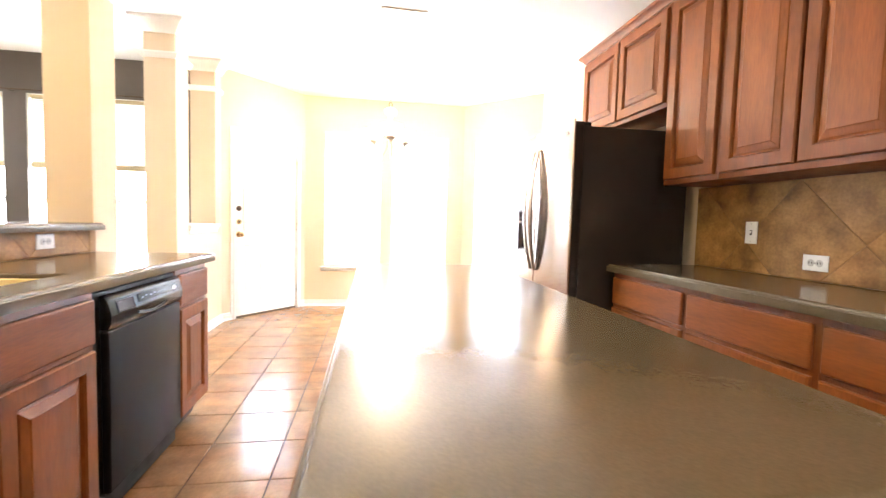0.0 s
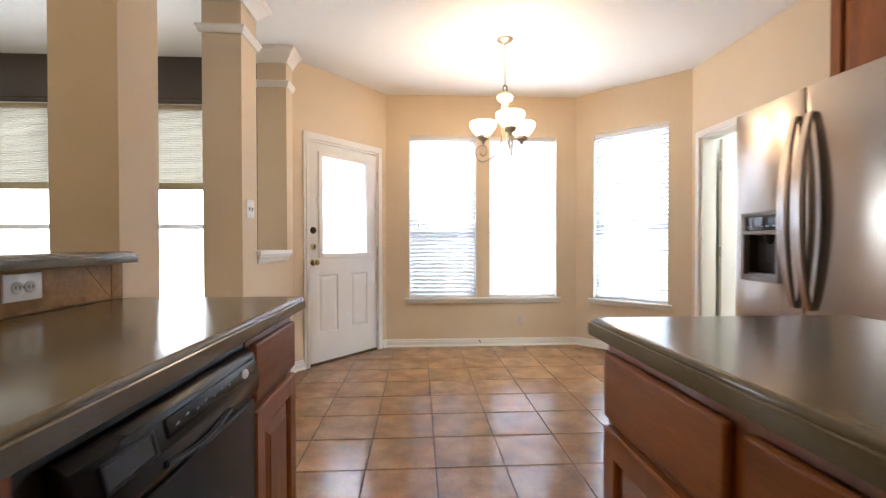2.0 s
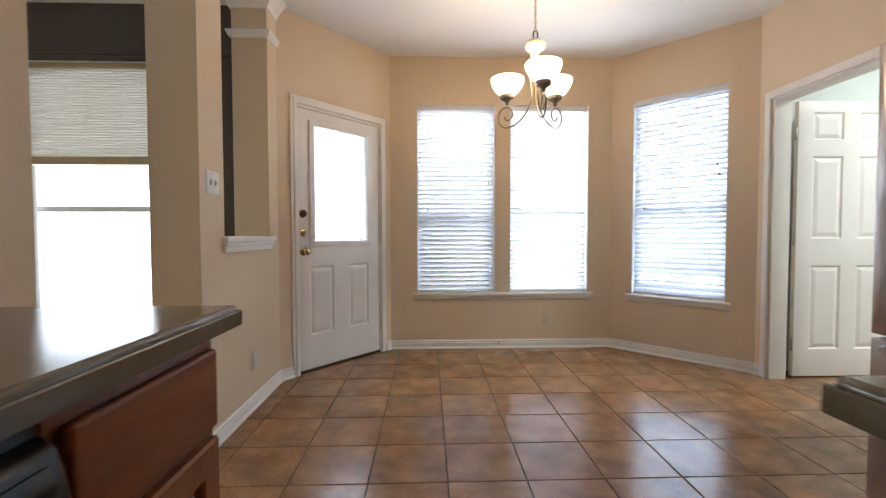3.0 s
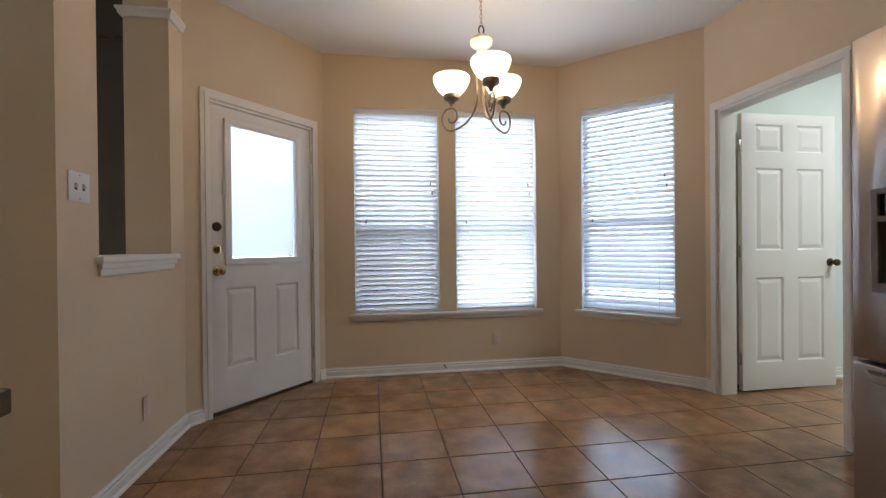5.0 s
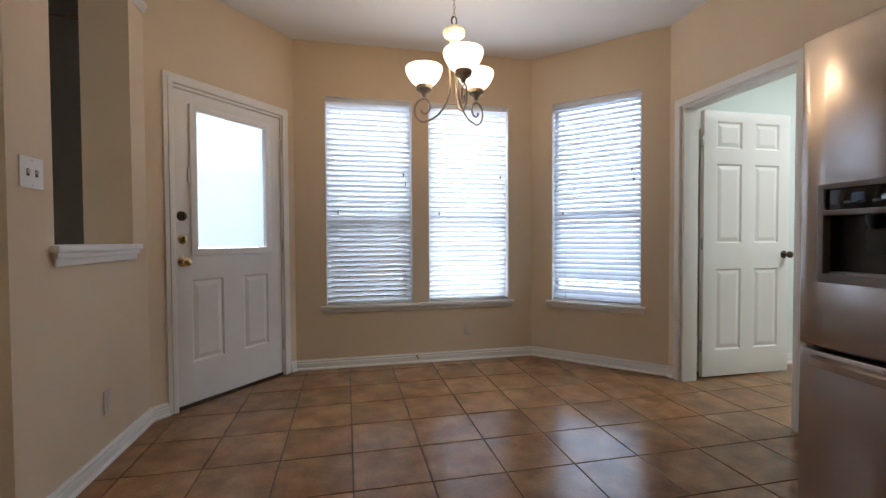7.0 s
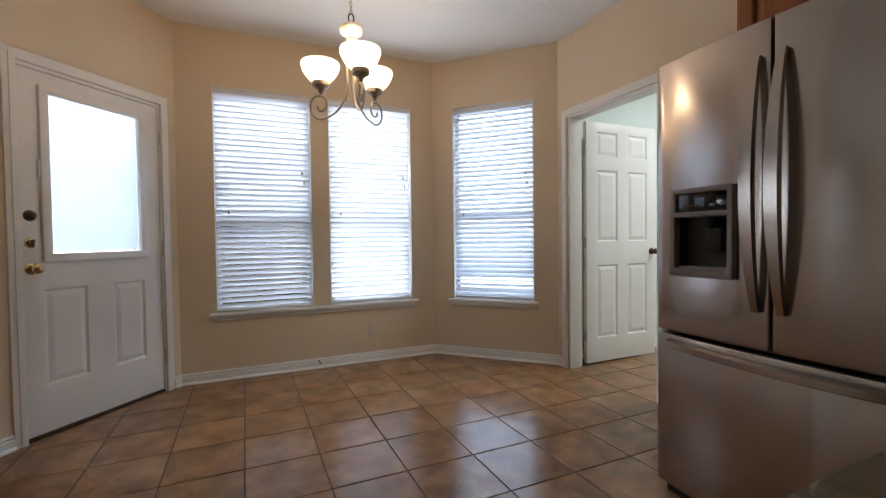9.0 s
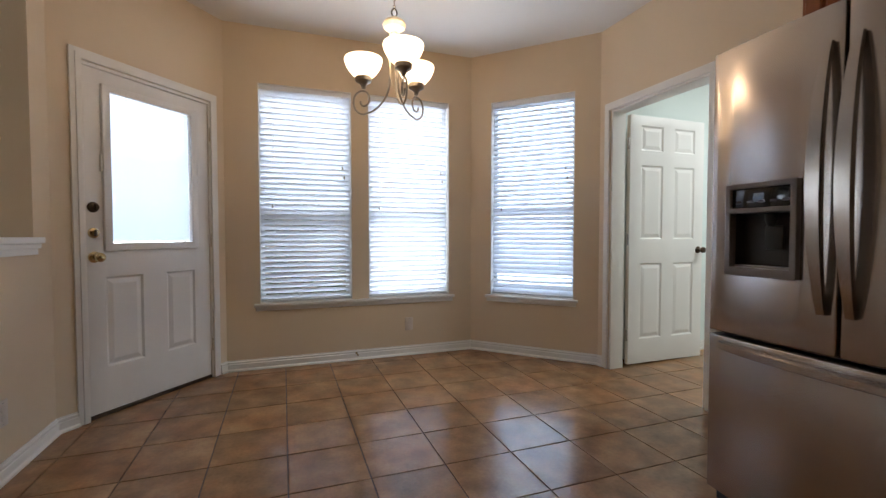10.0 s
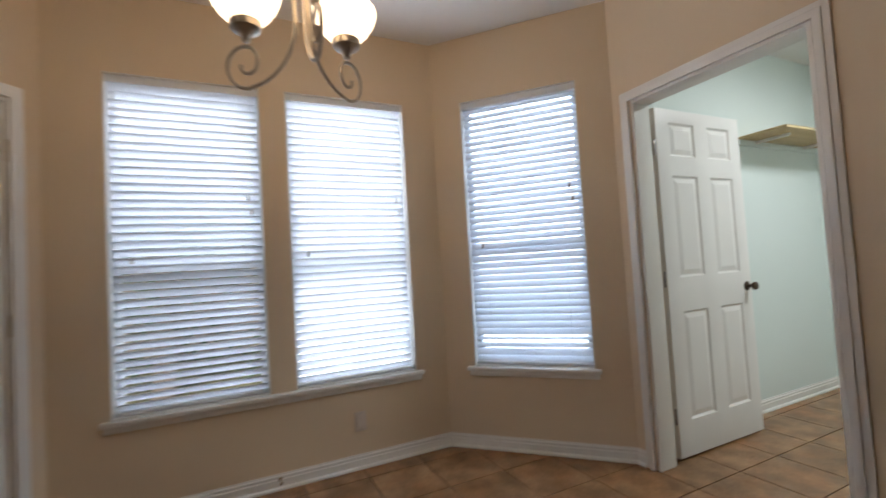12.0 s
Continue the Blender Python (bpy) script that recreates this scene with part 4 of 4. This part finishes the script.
outlet(pose(1.188, NORTH, 0.277), "duplex outlet painted over in the wall colour below the windows", face=PAINTED, inner=PAINTED, hole=PAINTED)
outlet(pose(LEFT, 5.012, 0.295, 0, 0, 90), "duplex outlet painted over in the half wall colour", face=PAINTED, inner=PAINTED, hole=PAINTED)
outlet(pose(LEFT, 4.520, 1.332, 0, 0, 90), "white double toggle switch on the pier", "switch", True, 2)
outlet(pose(2.5565, 2.494, 1.131, 0, 0, -90), "white single switch on the tiled wall", "switch")
outlet(pose(2.5565, 2.144, 1.003, 0, 0, -90), "white outlet set sideways on the tiled wall", "outlet", False)
outlet(pose(-0.9785, 2.850, 0.996, 0, 0, 90), "white outlet set sideways under the bar top", "outlet", False)
ds = thing("door_stop", pose(0.72, NORTH - 0.016, 0.06, 90, 0, 0), "small brass spring door stop on the baseboard", "door stop")
part("spring", lathe([(0.010, 0.0), (0.010, 0.004), (0.005, 0.006), (0.005, 0.055), (0.008, 0.058), (0.008, 0.07), (0.004, 0.072)], 12), BRASS, ds)
vt = thing("ceiling_vent", pose(0.785, 3.91, HEIGHT), "white metal ceiling air register with three louvre bays", "vent")
part("frame", (lambda g: (bmesh.ops.rotate(g, verts=g.verts[:], matrix=Matrix.Rotation(radians(-90), 3, "X")), g)[1])(grid_panel([-0.172, -0.14, -0.05, -0.04, 0.05, 0.06, 0.14, 0.172], [-0.105, -0.075, 0.075, 0.105], [(-0.14, -0.05, -0.075, 0.075), (-0.04, 0.05, -0.075, 0.075), (0.06, 0.14, -0.075, 0.075)], 0.0005, 0.010, 0.002)), TRIM, vt)
part("backing", box(-0.145, 0.145, -0.08, 0.08, -0.0025, -0.0005), PLATE, vt)
for i, x in enumerate([-0.128, -0.106, -0.084, -0.062, 0.075, 0.095, 0.115, 0.132]):
    part("louvre", box(-0.0085, 0.0085, -0.075, 0.075, -0.0006, 0.0006), TRIM, vt, m=pose(x, 0, -0.007, 0, 10 if x < 0 else -10, 0))
for i in range(7):
    part("louvre", box(-0.044, 0.044, -0.009, 0.009, -0.0006, 0.0006), TRIM, vt, m=pose(0.005, -0.066 + i * 0.022, -0.007, 10, 0, 0))

# utility room
sf = thing("wall_shelf", pose(3.90, 5.60, 2.0), "pale wooden shelf on the utility room wall", "shelf")
part("board", box(0, 1.05, -0.32, -0.001, -0.018, 0.0, 0.002), SHELFWOOD, sf)
part("cleat", box(0, 1.05, -0.02, -0.0015, -0.06, -0.0185, 0.002), UTILITY, sf)
for x in (0.2, 0.85):
    part("bracket", box(x - 0.01, x + 0.01, -0.24, -0.02, -0.04, -0.019, 0.002), TRIM, sf)
cl = thing("ceiling_light", pose(3.9, 4.3, HEIGHT), "square white ceiling light in the utility room", "ceiling light")
part("pan", box(-0.2, 0.2, -0.2, 0.2, -0.02, -0.0005, 0.004), TRIM, cl)
part("diffuser", box(-0.18, 0.18, -0.18, 0.18, -0.07, -0.0205, 0.02), GLOW, cl)
lamp("utility_light", "AREA", 22.0, (0.92, 1.0, 1.0), pose(3.9, 4.3, HEIGHT - 0.08), 0.36, 0.36)
# never in view: fixture and lamp added as weak warm fill for the kitchen
kl = thing("ceiling_light", pose(0.7, -0.9, HEIGHT), "unseen round ceiling light, added as kitchen fill", "ceiling light")
part("pan", lathe([(0.17, -0.02), (0.17, -0.0005)], 32), TRIM, kl)
part("diffuser", lathe([(0.002, -0.09), (0.09, -0.08), (0.14, -0.05), (0.155, -0.0205)], 32), GLOW, kl)
lamp("kitchen_fill", "AREA", 3.2, (1.0, 0.80, 0.52), pose(0.7, -0.9, HEIGHT - 0.11), 0.3, 0.3)

# assumed source, out of view: added to throw yellow light on column and sink
rl = thing("recessed_light", pose(-0.72, 2.10, HEIGHT), "unseen recessed light over the sink, added to yellow the column", "ceiling light")
part("trim_ring", lathe([(0.060, -0.004), (0.085, -0.006), (0.09, -0.0005)], 28, cap=False), TRIM, rl)
part("lens", lathe([(0.002, -0.003), (0.060, -0.003), (0.060, -0.0008)], 28), GLOW, rl)
lamp("sink_fill", "AREA", 2.4, (1.0, 0.72, 0.26), pose(-0.72, 2.10, HEIGHT - 0.012), 0.11, 0.11)

# ---- outside ----
solid("ground", box(-400, 400, -400, 400, -0.35, -0.25), GRASS, "dry lawn round the house", "ground")
fn = thing("fence", pose(0, 13.0, -0.25), "weathered wooden privacy fence beyond the lawn", "fence", kind="structure")
brd = mesh_of("board", box(-0.068, 0.068, -0.01, 0.01, 0.02, 1.83, 0.003), FENCE)
for i in range(110):
    ob = new("board", brd)
    ob.parent = fn
    ob.matrix_basis = pose(-9 + i * 0.142, 0, 0.0)
for z in (0.35, 1.5):
    part("rail", box(-9.1, 6.7, 0.011, 0.05, z, z + 0.09, 0.003), FENCE, fn)

# invented tree: a dark backdrop so gaps between window 1's slats look dark
tr = thing("tree", pose(-0.30, 10.2, -0.25), "made-up leafy tree, darkens the slat gaps of window 1", "tree")
rnd = random.Random(11)
trunk = tube([(0, 0, 0), (0.05, 0.02, 0.6), (0.0, 0.05, 1.2), (0.08, 0.0, 2.0), (0.05, 0.05, 3.0)], 0.11, 9, taper=[1.2, 1.0, 0.85, 0.6, 0.25])
for k in range(7):
    a, z = k * 0.95, 0.9 + 0.25 * k
    trunk = join(trunk, tube([(0.03, 0.02, z), (0.45 * math.cos(a), 0.45 * math.sin(a), z + 0.35), (0.95 * math.cos(a), 0.95 * math.sin(a), z + 0.55)], 0.04, 6, taper=[1, 0.7, 0.3]))
part("trunk", trunk, FENCE, tr, "grey-brown trunk with limbs")
crown = bmesh.new()
clumps = [(rnd.uniform(-1.35, 1.35), rnd.uniform(-0.8, 0.8), rnd.uniform(0.3, 4.6), rnd.uniform(0.3, 0.55)) for _ in range(74)]
for cx, cy, cz, cr in clumps:
    for _ in range(75):
        d = Vector((rnd.gauss(0, 1), rnd.gauss(0, 1), rnd.gauss(0, 1))).normalized() * cr * rnd.uniform(0.35, 1.0)
        q = Matrix.Translation(Vector((cx, cy, cz)) + d) @ Euler((rnd.uniform(0, 6.3), rnd.uniform(0, 6.3), rnd.uniform(0, 6.3))).to_matrix().to_4x4()
        v = [crown.verts.new(q @ Vector(c)) for c in ((-0.022, 0, 0), (0, -0.05, 0.006), (0.022, 0, 0), (0, 0.055, 0.004))]
        crown.faces.new(v)
part("crown", crown, LEAF, tr, "dark green leaves", soft=False)

# ---- wall tiles, set diagonally ----


def clip(poly, axis, limit, keep_less):
    out = []
    for i, p in enumerate(poly):
        q = poly[(i + 1) % len(poly)]
        pin, qin = ((v[axis] <= limit) == keep_less for v in (p, q))
        if pin:
            out.append(p)
        if pin != qin:
            f = (limit - p[axis]) / (q[axis] - p[axis])
            out.append((p[0] + f * (q[0] - p[0]), p[1] + f * (q[1] - p[1])))
    return out


def diagonal_tiles(parent, s0, s1, z0, z1, size, os, oz, thick, mat):
    """Square tiles on edge, cut at the field's borders; s along the wall, front at negative y."""
    h = size / math.sqrt(2)
    i = 0
    for a in range(-30, 60):
        for b in range(-12, 14):
            if (a + b) % 2:
                continue
            cs, cz = os + a * h, oz + b * h
            r = h - 0.0022
            poly = [(cs - r, cz), (cs, cz - r), (cs + r, cz), (cs, cz + r)]
            for ax, lim, less in ((0, s0, False), (0, s1, True), (1, z0, False), (1, z1, True)):
                poly = clip(poly, ax, lim, less) if len(poly) > 2 else poly
            if len(poly) < 3 or max(p[0] for p in poly) - min(p[0] for p in poly) < 0.008:
                continue
            bm = bmesh.new()
            back = [bm.verts.new((x, 0.0, z)) for x, z in poly]
            mx, mz = sum(p[0] for p in poly) / len(poly), sum(p[1] for p in poly) / len(poly)
            mid = [bm.verts.new((x, -thick + 0.0008, z)) for x, z in poly]
            top = [bm.verts.new((x + (mx - x) * 0.02, -thick, z + (mz - z) * 0.02)) for x, z in poly]
            n = len(poly)
            for lo, hi in ((back, mid), (mid, top)):
                for k in range(n):
                    bm.faces.new((lo[k], lo[(k + 1) % n], hi[(k + 1) % n], hi[k]))
            bm.faces.new(top)
            part("tile", bm, mat, parent, soft=False)


bs = thing("backsplash", pose(RIGHT, 2.90, 0, 0, 0, -90), "brown mottled diagonal tile backsplash", "backsplash", kind="structure")
part("grout_bed", box(0.0, 2.56, -0.011, -0.0005, 0.9205, 1.391), SPLASHGROUT, bs)
diagonal_tiles(bs, 0.001, 2.559, 0.9215, 1.390, 0.42, 0.36, 1.39, 0.0132, SPLASH)
bb = thing("backsplash", pose(-0.988, 0.30, 0, 0, 0, 90), "low band of brown diagonal tiles under the bar top", "backsplash", kind="structure")
part("grout_bed", box(0.0, 2.944, -0.008, -0.0005, 0.9205, 1.042), SPLASHGROUT, bb)
part("edge_tile", box(2.89, 2.944, -0.0100, -0.0085, 0.9215, 1.041, 0.002), SPLASH, bb)
diagonal_tiles(bb, 0.001, 2.886, 0.9215, 1.041, 0.305, 2.453, 1.141, 0.0100, SPLASH)

# ---- floor tiles ----
PITCH, TX, TY = 0.3455, 0.150, 5.172
tbm = bmesh.new()
q = PITCH / 2 - 0.0032
lo = [tbm.verts.new((x, y, -0.010)) for x, y in ((-q, -q), (q, -q), (q, q), (-q, q))]
mi = [tbm.verts.new((x, y, -0.0006)) for x, y in ((-q, -q), (q, -q), (q, q), (-q, q))]
e = q - 0.002
hi = [tbm.verts.new((x, y, 0.0)) for x, y in ((-e, -e), (e, -e), (e, e), (-e, e))]
for a, b in ((lo, mi), (mi, hi)):
    for k in range(4):
        tbm.faces.new((a[k], a[(k + 1) % 4], b[(k + 1) % 4], b[k]))
tbm.faces.new(hi)
tile_mesh = mesh_of("tile", tbm, TILE)
tf = thing("floor_tiles", pose(0, 0, 0), "tan mottled ceramic floor tiles with dark grout", "floor tiles", kind="structure")


def inside(x, y):
    """Whether a tile's middle lies within the kitchen, the bay or the utility room."""
    if RIGHT + 0.09 < x < 5.0:
        return 3.0 < y < 5.75
    if not (-1.24 < x <= RIGHT + 0.09):
        return False
    left = 5.465 + (x - A0[0]) * (6.355 - 5.465) / (A1[0] - A0[0]) + 0.32
    right_ = 5.525 + (RIGHT - x) * (6.355 - 5.525) / (RIGHT - B0[0]) + 0.32
    return -3.0 < y < min(6.52, left, right_)


rest = []
for i in range(-5, 15):
    for j in range(-24, 5):
        x, y = TX + (i + 0.5) * PITCH, TY + (j + 0.5) * PITCH
        if not inside(x, y):
            continue
        near = y > 0.6 and not (x < -0.75 and y < 3.2) and not (0.6 < x < 1.15 and y < 2.3) and not (x > 2.1 and y < 2.7)
        if near:
            ob = new("tile", tile_mesh)
            ob.parent = tf
            ob.matrix_basis = pose(x, y, 0.0, 0, 0, 90 * ((i * 7 + j * 3) % 4))
        else:
            rest.append((x, y))
rb = bmesh.new()
for x, y in rest:
    box(x - q, x + q, y - q, y + q, -0.010, 0.0, bm=rb)
tagged(part("tile_field", rb, TILE, tf, soft=False), kind="stuff")
